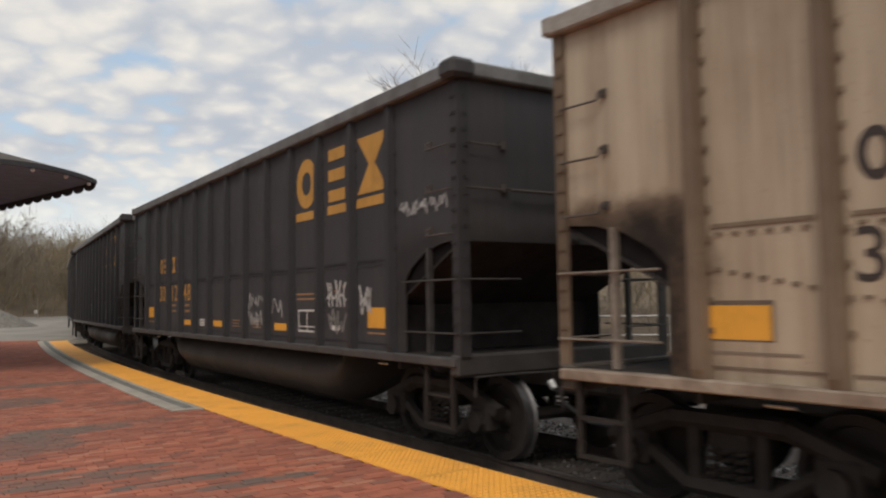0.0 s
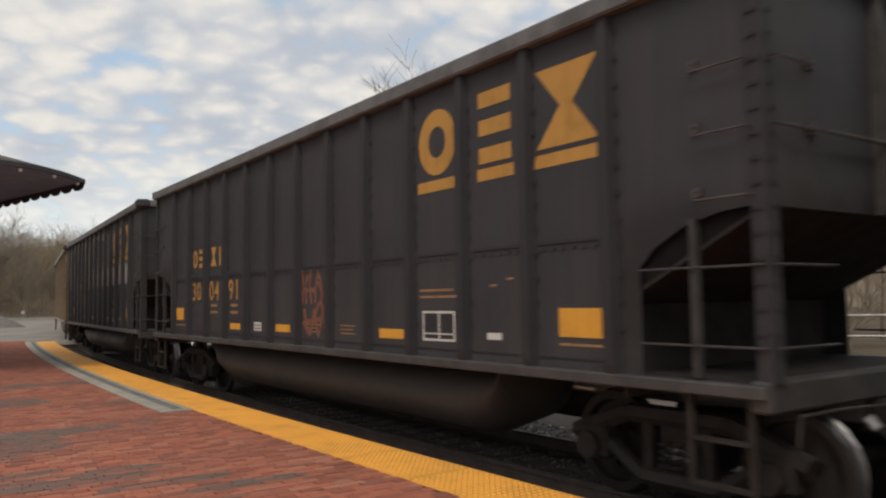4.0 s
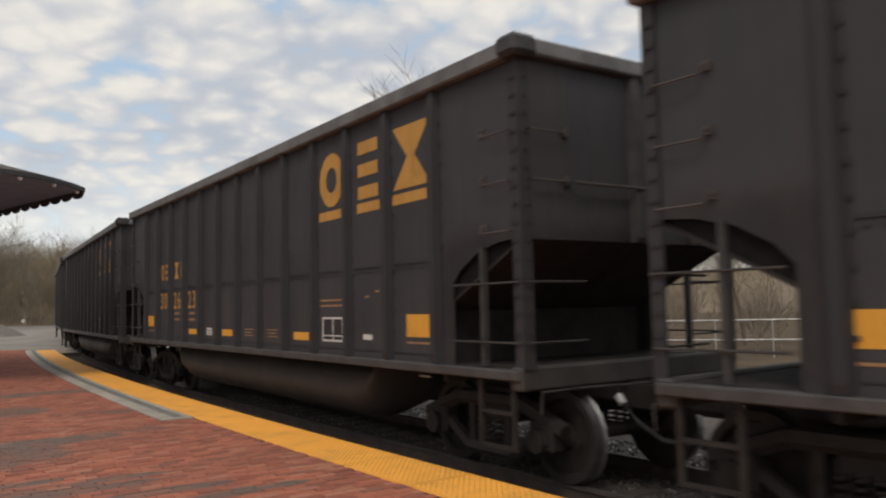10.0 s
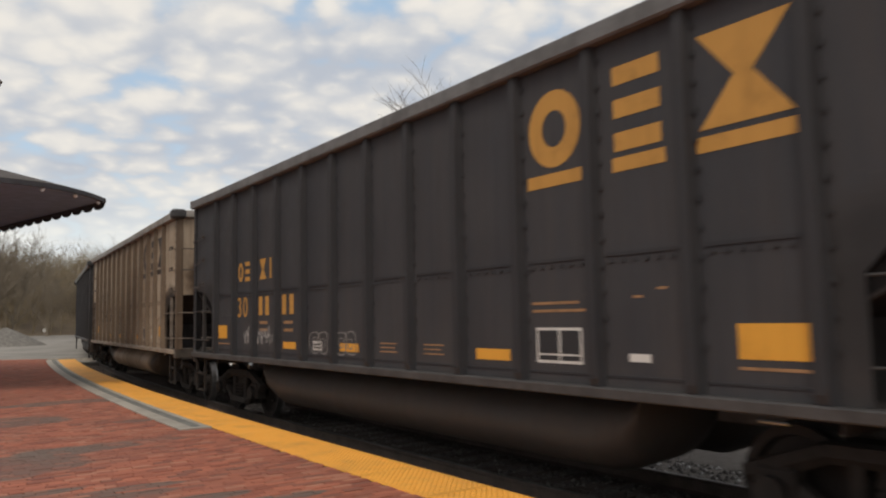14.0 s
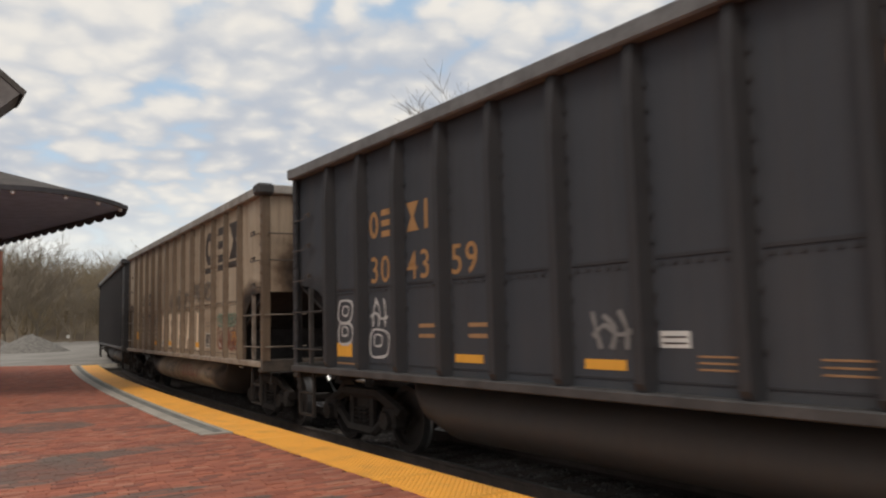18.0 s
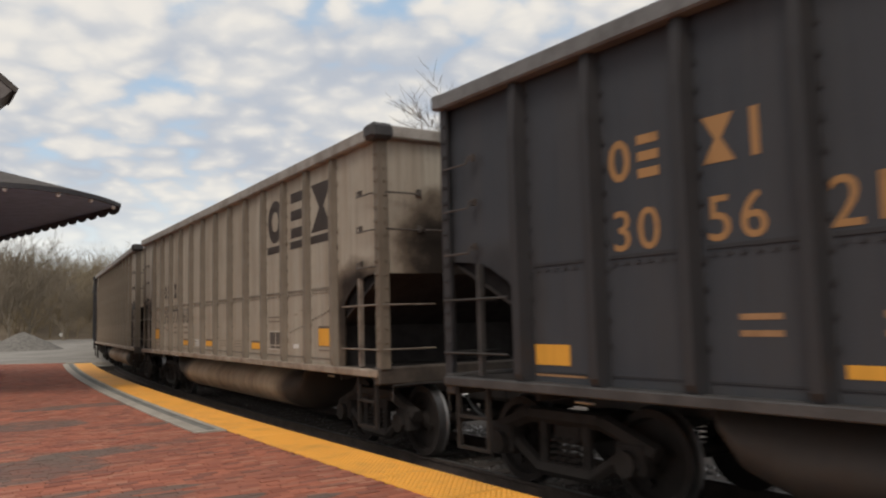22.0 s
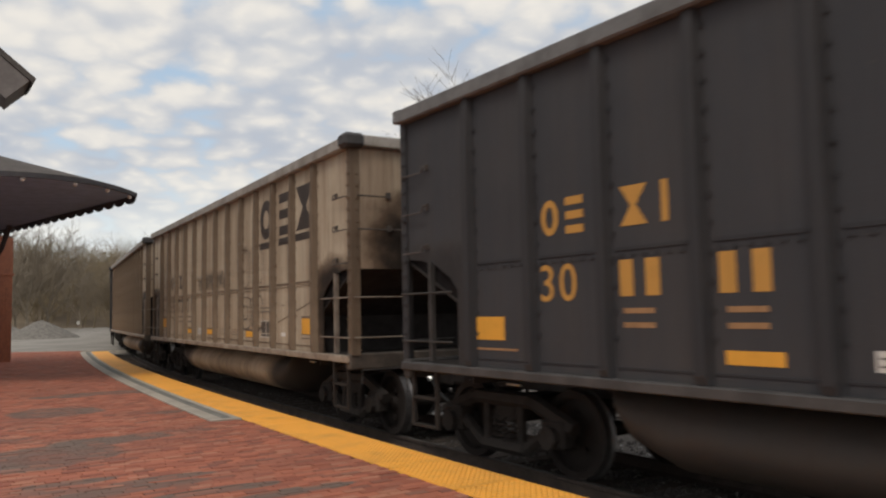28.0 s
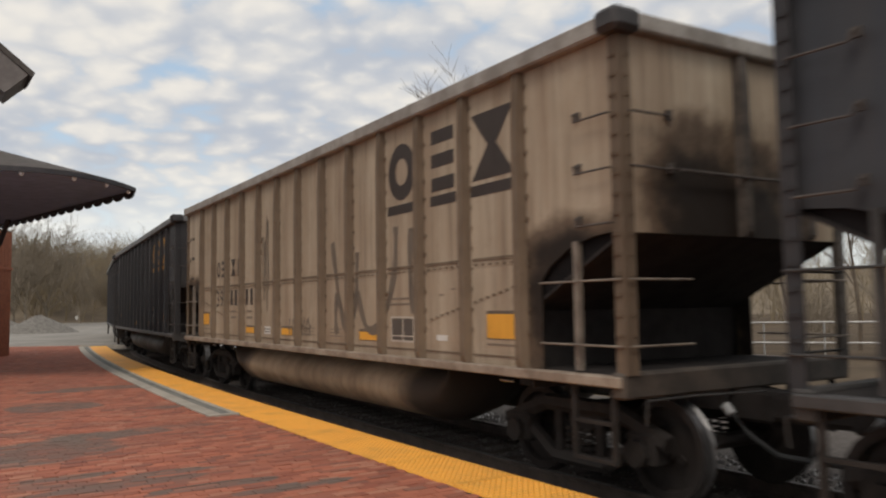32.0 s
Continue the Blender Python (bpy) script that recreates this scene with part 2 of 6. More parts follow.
def peeled_paint(name):
    """Black car whose upper panels have lost their paint down to pale primer, in ragged flakes."""
    m = Mat(name, 0.65, 0, 0.35)
    edge = m.math("ADD", m.axis(2), m.math("MULTIPLY", m.math("SUBTRACT", m.noise(14, 2, 0.5), 0.5), 0.02))
    band = m.step(edge, 2.33, 2.345)
    ends = m.step(m.math("ABSOLUTE", m.axis(0)), 6.0, 6.02)
    silver = m.mix(m.step(m.axis(0), -0.5, -3.5), (0.235, 0.192, 0.163), (0.40, 0.38, 0.355))
    pale = m.mix(m.step(m.noise(1.0, 5, 0.6, (3, 3, 0.3)), 0.35, 0.7), silver, (0.19, 0.157, 0.135))
    black = m.mix(m.step(m.noise(1.2, 5, 0.6, (2, 2, 0.4)), 0.35, 0.7), (0.030, 0.029, 0.031), (0.048, 0.045, 0.044))
    up = m.mix(ends, pale, black)
    m.color(m.mix(band, black, up))
    m.bump(m.noise(2.2, 2, 0.5), 0.35, 0.03)
    return m.m


M = {}
M["paving"] = paving_material("paving_brick", False)
M["paving_far"] = paving_material("paving_brick_field", True)
M["joint"] = simple("paving_joint", (0.07, 0.045, 0.036), (0.045, 0.032, 0.026), 3)
M["concrete"] = simple("worn_concrete", (0.47, 0.42, 0.35), (0.33, 0.295, 0.25), 2.5, 0.85)
M["channel"] = simple("grey_channel", (0.22, 0.215, 0.19), (0.14, 0.135, 0.12), 3, 0.8)


def tactile_material(name):
    m = Mat(name, 0.6, 0, 0.4)
    dirt = m.step(m.noise(2.2, 6, 0.65), 0.42, 0.72, 0, 0.55)
    scuff = m.step(m.noise(45, 3, 0.6), 0.58, 0.72, 0, 0.5)
    c = m.mix(m.step(m.random(), 0, 1, 0, 0.5), (0.92, 0.43, 0.062), (0.84, 0.38, 0.058))
    c = m.mix(dirt, c, (0.55, 0.27, 0.06))
    m.color(m.mix(scuff, c, (0.38, 0.19, 0.06)))
    m.bump(m.noise(80, 3, 0.6), 0.2, 0.003)
    return m.m


M["tactile"] = tactile_material("yellow_tactile")
M["ballast"] = simple("ballast_bed", (0.18, 0.16, 0.146), (0.13, 0.115, 0.105), 9, 0.95, 0, 0.8, 0.03)


def stone_material(name, bright):
    m = Mat(name, 0.9, 0, 0.2)
    r = m.random(True)
    c = m.mix(m.step(r, 0.60, 0.97), (0.09, 0.083, 0.078), bright)
    m.color(m.mix(m.step(m.noise(25, 3), 0.4, 0.7), c, (0.10, 0.088, 0.08)))
    return m.m


M["stone"] = stone_material("ballast_stone", (0.52, 0.50, 0.485))
# darker copy of the stone: the shade under the train is in its colour
M["shaded_stone"] = stone_material("shaded_ballast_stone", (0.24, 0.216, 0.20))
M["gravel"] = simple("gravel_lot", (0.32, 0.295, 0.26), (0.22, 0.20, 0.175), 0.35, 0.95, 0, 0.6, 0.05)
M["pile"] = simple("gravel_heap", (0.29, 0.265, 0.235), (0.17, 0.155, 0.135), 4, 0.95, 0, 0.9, 0.08)
M["leaf_litter"] = simple("leaf_litter", (0.14, 0.105, 0.073), (0.09, 0.07, 0.05), 0.25, 0.95, 0, 0.6, 0.1)
M["slope"] = simple("wooded_slope", (0.22, 0.172, 0.118), (0.13, 0.10, 0.07), 0.12, 0.95, 0, 0.6, 0.1)
M["rail"] = simple("rail_steel", (0.12, 0.096, 0.084), (0.08, 0.065, 0.058), 5, 0.6, 0.3)
M["railhead"] = simple("rail_head", (0.16, 0.15, 0.14), (0.10, 0.09, 0.085), 5, 0.5, 0.6)
M["tie"] = simple("creosoted_tie", (0.12, 0.10, 0.088), (0.085, 0.07, 0.062), 4, 0.9)
M["cream"] = car_paint("cream_car_paint", (0.50, 0.415, 0.31), (0.40, 0.318, 0.23), (0.20, 0.13, 0.085), (0.022, 0.017, 0.014), 0.98, 0.5)
M["cream_end"] = car_paint("cream_end_paint", (0.50, 0.415, 0.31), (0.40, 0.318, 0.23), (0.20, 0.13, 0.085), (0.022, 0.017, 0.014), 0.98, 0.5, True)
M["pale"] = car_paint("grey_cream_car_paint", (0.47, 0.425, 0.35), (0.39, 0.345, 0.28), (0.24, 0.18, 0.13), (0.022, 0.017, 0.014), 0.98, 0.42)
M["pale_end"] = car_paint("grey_cream_end_paint", (0.47, 0.425, 0.35), (0.39, 0.345, 0.28), (0.24, 0.18, 0.13), (0.022, 0.017, 0.014), 0.98, 0.42, True)
M["pale_rib"] = car_paint("grey_cream_rib_paint", (0.24, 0.203, 0.16), (0.135, 0.108, 0.083), (0.10, 0.076, 0.056), (0.03, 0.022, 0.018), 0.0, 0.5)
M["cream_rib"] = car_paint("grimy_cream_rib_paint", (0.215, 0.16, 0.112), (0.115, 0.082, 0.057), (0.085, 0.058, 0.041), (0.03, 0.022, 0.018), 0.0, 0.6)
M["cream_tub"] = car_paint("cream_tub_paint", (0.37, 0.285, 0.20), (0.22, 0.165, 0.115), (0.12, 0.08, 0.055), (0.04, 0.032, 0.027), 0.0, 0.45, False, True)
M["dark"] = car_paint("black_car_paint", (0.044, 0.044, 0.048), (0.064, 0.061, 0.063), (0.072, 0.062, 0.057), (0.020, 0.019, 0.019), 0.6, 0.35)
M["dark_tub"] = car_paint("black_tub_paint", (0.050, 0.045, 0.042), (0.062, 0.054, 0.048), (0.065, 0.050, 0.041), (0.028, 0.024, 0.022), 0.0, 0.4)
M["dark_rib"] = car_paint("black_rib_paint", (0.034, 0.034, 0.037), (0.048, 0.046, 0.048), (0.06, 0.052, 0.048), (0.018, 0.017, 0.017), 0.0, 0.3)
M["slate"] = car_paint("faded_black_car_paint", (0.046, 0.049, 0.056), (0.061, 0.063, 0.070), (0.07, 0.062, 0.058), (0.022, 0.022, 0.023), 0.5, 0.3)
M["peeled"] = peeled_paint("peeled_car_paint")
M["chord"] = simple("top_chord_paint", (0.17, 0.165, 0.16), (0.10, 0.095, 0.09), 3, 0.6)
M["cream_chord"] = simple("cream_top_chord_paint", (0.34, 0.31, 0.275), (0.20, 0.175, 0.15), 3, 0.6)
M["cream_sill"] = simple("grimy_sill_paint", (0.36, 0.295, 0.23), (0.17, 0.123, 0.09), 2.5, 0.65)
M["dark_sill"] = simple("dark_sill_paint", (0.075, 0.07, 0.068), (0.04, 0.037, 0.036), 2.5, 0.6)
M["under"] = simple("sooty_underframe", (0.14, 0.123, 0.115), (0.10, 0.087, 0.081), 4, 0.8)
M["truck"] = simple("rusty_truck_steel", (0.044, 0.038, 0.035), (0.031, 0.027, 0.025), 5, 0.75, 0.1)
M["tread"] = simple("worn_wheel_steel", (0.044, 0.037, 0.034), (0.032, 0.027, 0.025), 5, 0.6, 0.2)
M["polished"] = simple("polished_tread_steel", (0.19, 0.185, 0.185), (0.12, 0.116, 0.116), 6, 0.42, 0.8)
# soot, with the shade of the end openings put into its colour
M["soot"] = simple("shaded_soot", (0.048, 0.043, 0.041), (0.032, 0.028, 0.027), 4, 0.85)
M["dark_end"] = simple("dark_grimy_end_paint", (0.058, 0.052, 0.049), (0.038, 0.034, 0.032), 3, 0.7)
# near-black that paints the deep shade inside the end openings
M["opening_shade"] = simple("opening_shade_black", (0.017, 0.015, 0.015), (0.012, 0.011, 0.011), 5, 0.95)
M["hose"] = simple("rubber_hose", (0.03, 0.03, 0.03), None, 8, 0.6)
M["bright"] = simple("bare_bright_steel", (0.62, 0.62, 0.62), (0.4, 0.4, 0.4), 6, 0.35, 0.7)
M["sooty_rib"] = simple("sooty_brown_rib_paint", (0.095, 0.076, 0.061), (0.045, 0.036, 0.030), 3, 0.7)
M["cap"] = simple("dark_corner_casting", (0.055, 0.05, 0.05), (0.035, 0.032, 0.032), 6, 0.6)
M["soot_rod"] = simple("sooty_rod", (0.085, 0.07, 0.06), (0.055, 0.045, 0.04), 6, 0.6)
M["rod"] = simple("grab_rod_paint", (0.25, 0.21, 0.17), (0.13, 0.10, 0.08), 6, 0.6)
M["dark_rod"] = simple("dark_grab_rod_paint", (0.055, 0.05, 0.048), (0.03, 0.028, 0.026), 6, 0.6)


def mark(name, c, wear=0.45):
    m = Mat(name, 0.65, 0, 0.35)
    f = m.step(m.noise(3.0, 6, 0.65), 0.5, 0.75, 0, wear)
    g = m.step(m.noise(1.0, 4, 0.6, (9, 9, 0.8)), 0.45, 0.75, 0, wear * 0.8)
    m.color(m.mix(g, m.mix(f, c, tuple(v * 0.45 for v in c)), tuple(v * 0.6 for v in c)))
    return m.m


M["dull_orange"] = mark("dull_orange_marking", (0.36, 0.19, 0.075), 0.65)
M["orange"] = mark("orange_marking", (0.52, 0.265, 0.06))
M["faded_orange"] = mark("faded_orange_marking", (0.34, 0.19, 0.09), 0.7)
M["black_mark"] = mark("black_marking", (0.045, 0.035, 0.03), 0.3)
M["faint_mark"] = mark("worn_brown_stencil", (0.20, 0.155, 0.115), 0.4)
M["worn_frame"] = mark("worn_pale_frame", (0.48, 0.42, 0.345), 0.4)
M["worn_panel"] = mark("worn_dark_panel", (0.10, 0.083, 0.07), 0.4)
M["grime"] = mark("dark_grime", (0.13, 0.10, 0.075), 0.5)
M["yellow"] = mark("yellow_reflector", (0.72, 0.345, 0.045), 0.3)
M["red_plate"] = mark("dull_red_reflector", (0.22, 0.055, 0.035), 0.3)
M["white"] = mark("white_marking", (0.62, 0.60, 0.56), 0.35)
M["white_spray"] = mark("white_spray_paint", (0.47, 0.45, 0.43), 0.6)
M["grey_spray"] = mark("grey_spray_paint", (0.20, 0.19, 0.18), 0.6)
M["silver"] = mark("silver_spray", (0.30, 0.29, 0.285), 0.8)
M["smear"] = mark("faint_grey_spray", (0.085, 0.081, 0.077), 0.7)
M["black_spray"] = mark("black_spray_paint", (0.15, 0.118, 0.09), 0.55)
M["rust_spray"] = mark("rusty_red_spray_paint", (0.23, 0.10, 0.065), 0.6)
M["cream_spray"] = mark("cream_spray_paint", (0.72, 0.58, 0.42), 0.25)
M["green_spray"] = mark("green_spray_paint", (0.17, 0.22, 0.16), 0.5)
M["window"] = mark("dark_data_panel", (0.03, 0.03, 0.032), 0.2)
M["fascia"] = simple("dark_painted_timber", (0.06, 0.056, 0.06), (0.042, 0.039, 0.042), 6, 0.7)
M["soffit"] = simple("dark_soffit_boards", (0.31, 0.43, 0.66), (0.25, 0.35, 0.54), 3, 0.8)
M["shingle"] = simple("brown_roof_shingle", (0.11, 0.095, 0.085), (0.065, 0.055, 0.05), 6, 0.9)
M["eave_board"] = simple("brown_eave_board", (0.20, 0.175, 0.165), (0.14, 0.122, 0.115), 4, 0.7)
M["bulb"] = simple("frosted_glass_globe", (0.85, 0.83, 0.82), (0.7, 0.68, 0.67), 10, 0.25)
M["wall_brick"] = simple("wall_brick", (0.42, 0.16, 0.09), (0.29, 0.11, 0.065), 9, 0.85)
M["mortar"] = simple("wall_mortar", (0.22, 0.15, 0.11), None, 6, 0.9)
M["bark"] = simple("grey_brown_bark", (0.165, 0.125, 0.09), (0.10, 0.078, 0.058), 3, 0.9)
M["pale_bark"] = simple("pale_grey_bark", (0.26, 0.215, 0.16), (0.175, 0.143, 0.108), 3, 0.9)
M["far_bark"] = simple("far_brown_twigs", (0.30, 0.238, 0.152), (0.205, 0.162, 0.104), 0.3, 0.95)
M["galvanised"] = simple("galvanised_pipe", (0.45, 0.44, 0.42), (0.3, 0.29, 0.28), 5, 0.5, 0.5)


# ---------------------------------------------------------------- mesh helpers
def mesh_from(verts, faces, name, mats):
    me = bpy.data.meshes.new(name)
    me.from_pydata([tuple(v) for v in verts], [], faces)
    for m in mats if isinstance(mats, (list, tuple)) else (mats,):
        me.materials.append(m)
    me.update()
    return me


def part(name, data, material=None, parent=None, label="", m=None):
    """Links a bmesh or a mesh as one mesh object under a thing or a part."""
    if isinstance(data, bmesh.types.BMesh):
        me = bpy.data.meshes.new(name)
        data.normal_update()
        data.to_mesh(me)
        data.free()
        me.materials.append(material)
        data = me
    ob = new(name, data)
    ob.parent = parent
    if m is not None:
        ob.matrix_basis = m
    if label:
        ob["label"] = label
    return ob


def thing(name, label, category, group="", kind="", m=None, data=None):
    ob = new(name, data)
    if m is not None:
        ob.matrix_basis = m
    return tagged(ob, label, category, group, kind)


def add_box(bm, x0, x1, y0, y1, z0, z1, bevel=0.0):
    v = [bm.verts.new(c) for c in ((x0, y0, z0), (x1, y0, z0), (x1, y1, z0), (x0, y1, z0),
                                   (x0, y0, z1), (x1, y0, z1), (x1, y1, z1), (x0, y1, z1))]
    fs = [bm.faces.new([v[i] for i in q]) for q in ((3, 2, 1, 0), (4, 5, 6, 7), (0, 1, 5, 4), (1, 2, 6, 5), (2, 3, 7, 6), (3, 0, 4, 7))]
    if bevel:
        es = list({e for f in fs for e in f.edges})
        bmesh.ops.bevel(bm, geom=es, offset=bevel, segments=1, affect="EDGES")
    return bm


def box(x0, x1, y0, y1, z0, z1, bevel=0.0):
    return add_box(bmesh.new(), x0, x1, y0, y1, z0, z1, bevel)


def add_tube(bm, pts, r, sides=6, r_end=None):
    """A round bar along points."""
    pts = [Vector(p) for p in pts]
    rings = []
    for i, p in enumerate(pts):
        d = (pts[min(i + 1, len(pts) - 1)] - pts[max(i - 1, 0)]).normalized()
        a = d.orthogonal().normalized() if abs(d.z) < 0.9 else Vector((1, 0, 0)).cross(d).normalized()
        b = d.cross(a)
        rr = r if r_end is None else r + (r_end - r) * i / (len(pts) - 1)
        rings.append([bm.verts.new(p + (a * math.cos(k * math.tau / sides) + b * math.sin(k * math.tau / sides)) * rr) for k in range(sides)])
    for r0, r1 in zip(rings, rings[1:]):
        for k in range(sides):
            bm.faces.new((r0[k], r0[(k + 1) % sides], r1[(k + 1) % sides], r1[k]))
    bm.faces.new(rings[0][::-1])
    bm.faces.new(rings[-1])
    return bm


def tube(pts, r, sides=6, r_end=None):
    return add_tube(bmesh.new(), pts, r, sides, r_end)


def add_prism(bm, outline, lift):
    """outline: points of one flat polygon; lift: the vector by which it is made thick."""
    lift = Vector(lift)
    lo = [bm.verts.new(p) for p in outline]
    hi = [bm.verts.new(Vector(p) + lift) for p in outline]
    bm.faces.new(lo[::-1])
    bm.faces.new(hi)
    k = len(lo)
    for i in range(k):
        bm.faces.new((lo[i], lo[(i + 1) % k], hi[(i + 1) % k], hi[i]))
    bmesh.ops.recalc_face_normals(bm, faces=bm.faces[:])
    return bm


def prism(outline, lift):
    return add_prism(bmesh.new(), outline, lift)


# ---------------------------------------------------------------- the line of the track
CURVE, START = 1 / 254.2, Vector((2.0, 8.462))
S_IN, S_OUT = -40.0, 75.0            # the curve runs between these, the line is straight beyond
EDGE, STRIP = 1.823, 0.705           # platform edge from the middle of the track, width of the yellow strip
GROUND, PLAT = -0.35, 0.2


def track(s):
    c = min(max(s, S_IN), S_OUT)
    a = HEAD - CURVE * c
    p = START + Vector((-(math.cos(a) - math.cos(HEAD)) / CURVE, (math.sin(HEAD) - math.sin(a)) / CURVE))
    return p + Vector((-math.sin(a), math.cos(a))) * (s - c), a


def beside(s, off, z=0.0):
    """A point beside the track: off metres to the platform's side."""
    p, a = track(s)
    return Vector((p.x - math.cos(a) * off, p.y - math.sin(a) * off, z))


def ribbon(s0, s1, step, section):
    """A bar of that section (offset, z) bent along the track."""
    k = max(2, int(round((s1 - s0) / step)) + 1)
    verts, faces, w = [], [], len(section)
    for i in range(k):
        s = s0 + (s1 - s0) * i / (k - 1)
        verts += [beside(s, o, z) for o, z in section]
    for i in range(k - 1):
        for j in range(w):
            a, b = i * w + j, i * w + (j + 1) % w
            faces.append((a, b, b + w, a + w))
    faces += [tuple(range(w))[::-1], tuple(range((k - 1) * w, k * w))]
    me = bpy.data.meshes.new("ribbon")
    me.from_pydata([tuple(v) for v in verts], [], faces)
    bm = bmesh.new()
    bm.from_mesh(me)
    bmesh.ops.recalc_face_normals(bm, faces=bm.faces[:])
    bpy.data.meshes.remove(me)
    return bm


def structure(name, data, material, label, category):
    ob = part(name, data, material)
    return tagged(ob, label, category, "", "structure")


def build_ground():
    n, size = 60, 3000.0
    verts, faces = [], []
    ring = [0, 15, 30, 45, 60, 80, 110, 150, 220, 400, 900, size]
    verts.append((0, 40, GROUND))
    for r in ring[1:]:
        for k in range(n):
            a = k * math.tau / n
            x, y = r * math.cos(a), 40 + r * math.sin(a)
            verts.append((x, y, GROUND))
    for k in range(n):
        faces.append((0, 1 + k, 1 + (k + 1) % n))
    for i in range(len(ring) - 2):
        for k in range(n):
            a, b = 1 + i * n + k, 1 + i * n + (k + 1) % n
            faces.append((a, a + n, b + n, b))
    structure("ground", mesh_from(verts, faces, "ground", M["leaf_litter"]), None, "brown earth with leaf litter and dry grass", "ground")
    # gravel lot beyond the end of the platform
    lot = [(-120, 40), (-13.2, 36.92), (-16.2, 44.5), (-22.5, 60), (-40, 105), (-58, 150), (-130, 156)]
    structure("road", prism([(x, y, GROUND + 0.02) for x, y in lot], (0, 0, 0.33)), M["gravel"], "pale grey gravel lot behind the platform", "gravel lot")


def build_track():
    ballast = structure("ballast", ribbon(-60, 140, 2.5, ((1.75, GROUND + 0.01), (1.7, -0.19), (-2.4, -0.19), (-6.5, GROUND + 0.012))), M["ballast"], "dark ballast bed under the track", "ballast")
    for side in (0.7525, -0.7525):
        r = structure("rail", ribbon(-60, 140, 1.5, ((side - 0.07, -0.17), (side + 0.07, -0.17), (side + 0.015, -0.14), (side + 0.015, -0.045), (side + 0.036, -0.035), (side + 0.036, -0.006),
                                                    (side - 0.036, -0.006), (side - 0.036, -0.035), (side - 0.015, -0.045), (side - 0.015, -0.14))), M["rail"], "rusty steel rail with a worn bright head", "rail")
        part("rail_head", ribbon(-60, 140, 1.5, ((side - 0.03, -0.004), (side + 0.03, -0.004), (side + 0.024, 0.0), (side - 0.024, 0.0))), M["railhead"], r, "bright worn running surface")
    verts, faces = [], []
    s = -30.0
    while s < 80:
        _, a = track(s)
        d, q = Vector((-math.sin(a), math.cos(a), 0)) * 0.115, random.uniform(-0.01, 0.01)
        b = len(verts)
        for z in (-0.30, -0.175 + q * 0.3):
            for o in (1.3, -1.3):
                c = beside(s + q, o, z)
                verts += [c - d, c + d]
        faces += [(b, b + 1, b + 3, b + 2), (b + 4, b + 6, b + 7, b + 5), (b, b + 4, b + 5, b + 1), (b + 2, b + 3, b + 7, b + 6), (b, b + 2, b + 6, b + 4), (b + 1, b + 5, b + 7, b + 3)]
        s += 0.52
    tagged(part("ties", mesh_from(verts, faces, "ties", M["tie"])), "creosoted timber ties half sunk in ballast", "ties", "", "stuff")
    # loose stones on the bed
    rng = np.random.default_rng(3)
    base = [(1, 0, 0), (-1, 0, 0), (0, 1, 0), (0, -1, 0), (0, 0, 1), (0, 0, -1)]
    tri = [(0, 2, 4), (2, 1, 4), (1, 3, 4), (3, 0, 4), (2, 0, 5), (1, 2, 5), (3, 1, 5), (0, 3, 5)]
    beds = {"stone": ([], []), "shaded_stone": ([], [])}
    for _ in range(15000):
        s, o = rng.uniform(-6, 20), rng.uniform(-3.0, 1.65)
        # stones under the cars get the shaded colour, far ones the bright colour
        verts, faces = beds["stone" if o < -0.95 else "shaded_stone"]
        c = beside(s, o, -0.185 if o > -2.2 else -0.2 - 0.14 * (-2.2 - o))
        k = len(verts)
        sz = rng.uniform(0.018, 0.045)
        for v in base:
            verts.append((c.x + v[0] * sz * rng.uniform(0.7, 1.3) + rng.uniform(-0.4, 0.4) * sz, c.y + v[1] * sz * rng.uniform(0.7, 1.3), c.z + v[2] * sz * rng.uniform(0.5, 1.0)))
        faces += [tuple(i + k for i in f) for f in tri]
    for key, text in (("stone", "loose grey crushed stones beside the track"), ("shaded_stone", "loose stones coloured darker for the shade under the train")):
        tagged(part("ballast_stones", mesh_from(*beds[key], "ballast_stones", M[key])), text, "ballast stones", "", "stuff")


# ---------------------------------------------------------------- platform
P_END = 36.9      # y at which the platform ends
S_FAR = 33.0


def inner_edge(s):
    return beside(s, EDGE + STRIP)


def build_platform():
    outline = [beside(s, EDGE, GROUND) for s in np.linspace(-24, S_FAR, 60)]
    outline += [Vector((-34, P_END + 0.1, GROUND)), Vector((-40, -22, GROUND))]
    slab = structure("platform", prism(outline, (0, 0, PLAT - 0.012 - GROUND)), M["joint"], "low brick-paved station platform with a curved edge", "platform")
    # concrete edge under the yellow panels and the white end line
    part("edge_beam", ribbon(-24, S_FAR, 1.0, ((EDGE + 0.0, PLAT - 0.011), (EDGE - 0.03, PLAT - 0.011), (EDGE - 0.03, PLAT - 0.16), (EDGE, PLAT - 0.16))), M["concrete"], slab, "weathered concrete platform edge")
    part("end_kerb", box(-34, -15.6, P_END - 0.12, P_END + 0.08, PLAT - 0.14, PLAT + 0.012), M["concrete"], slab, "pale concrete kerb at the end of the platform")
    return slab


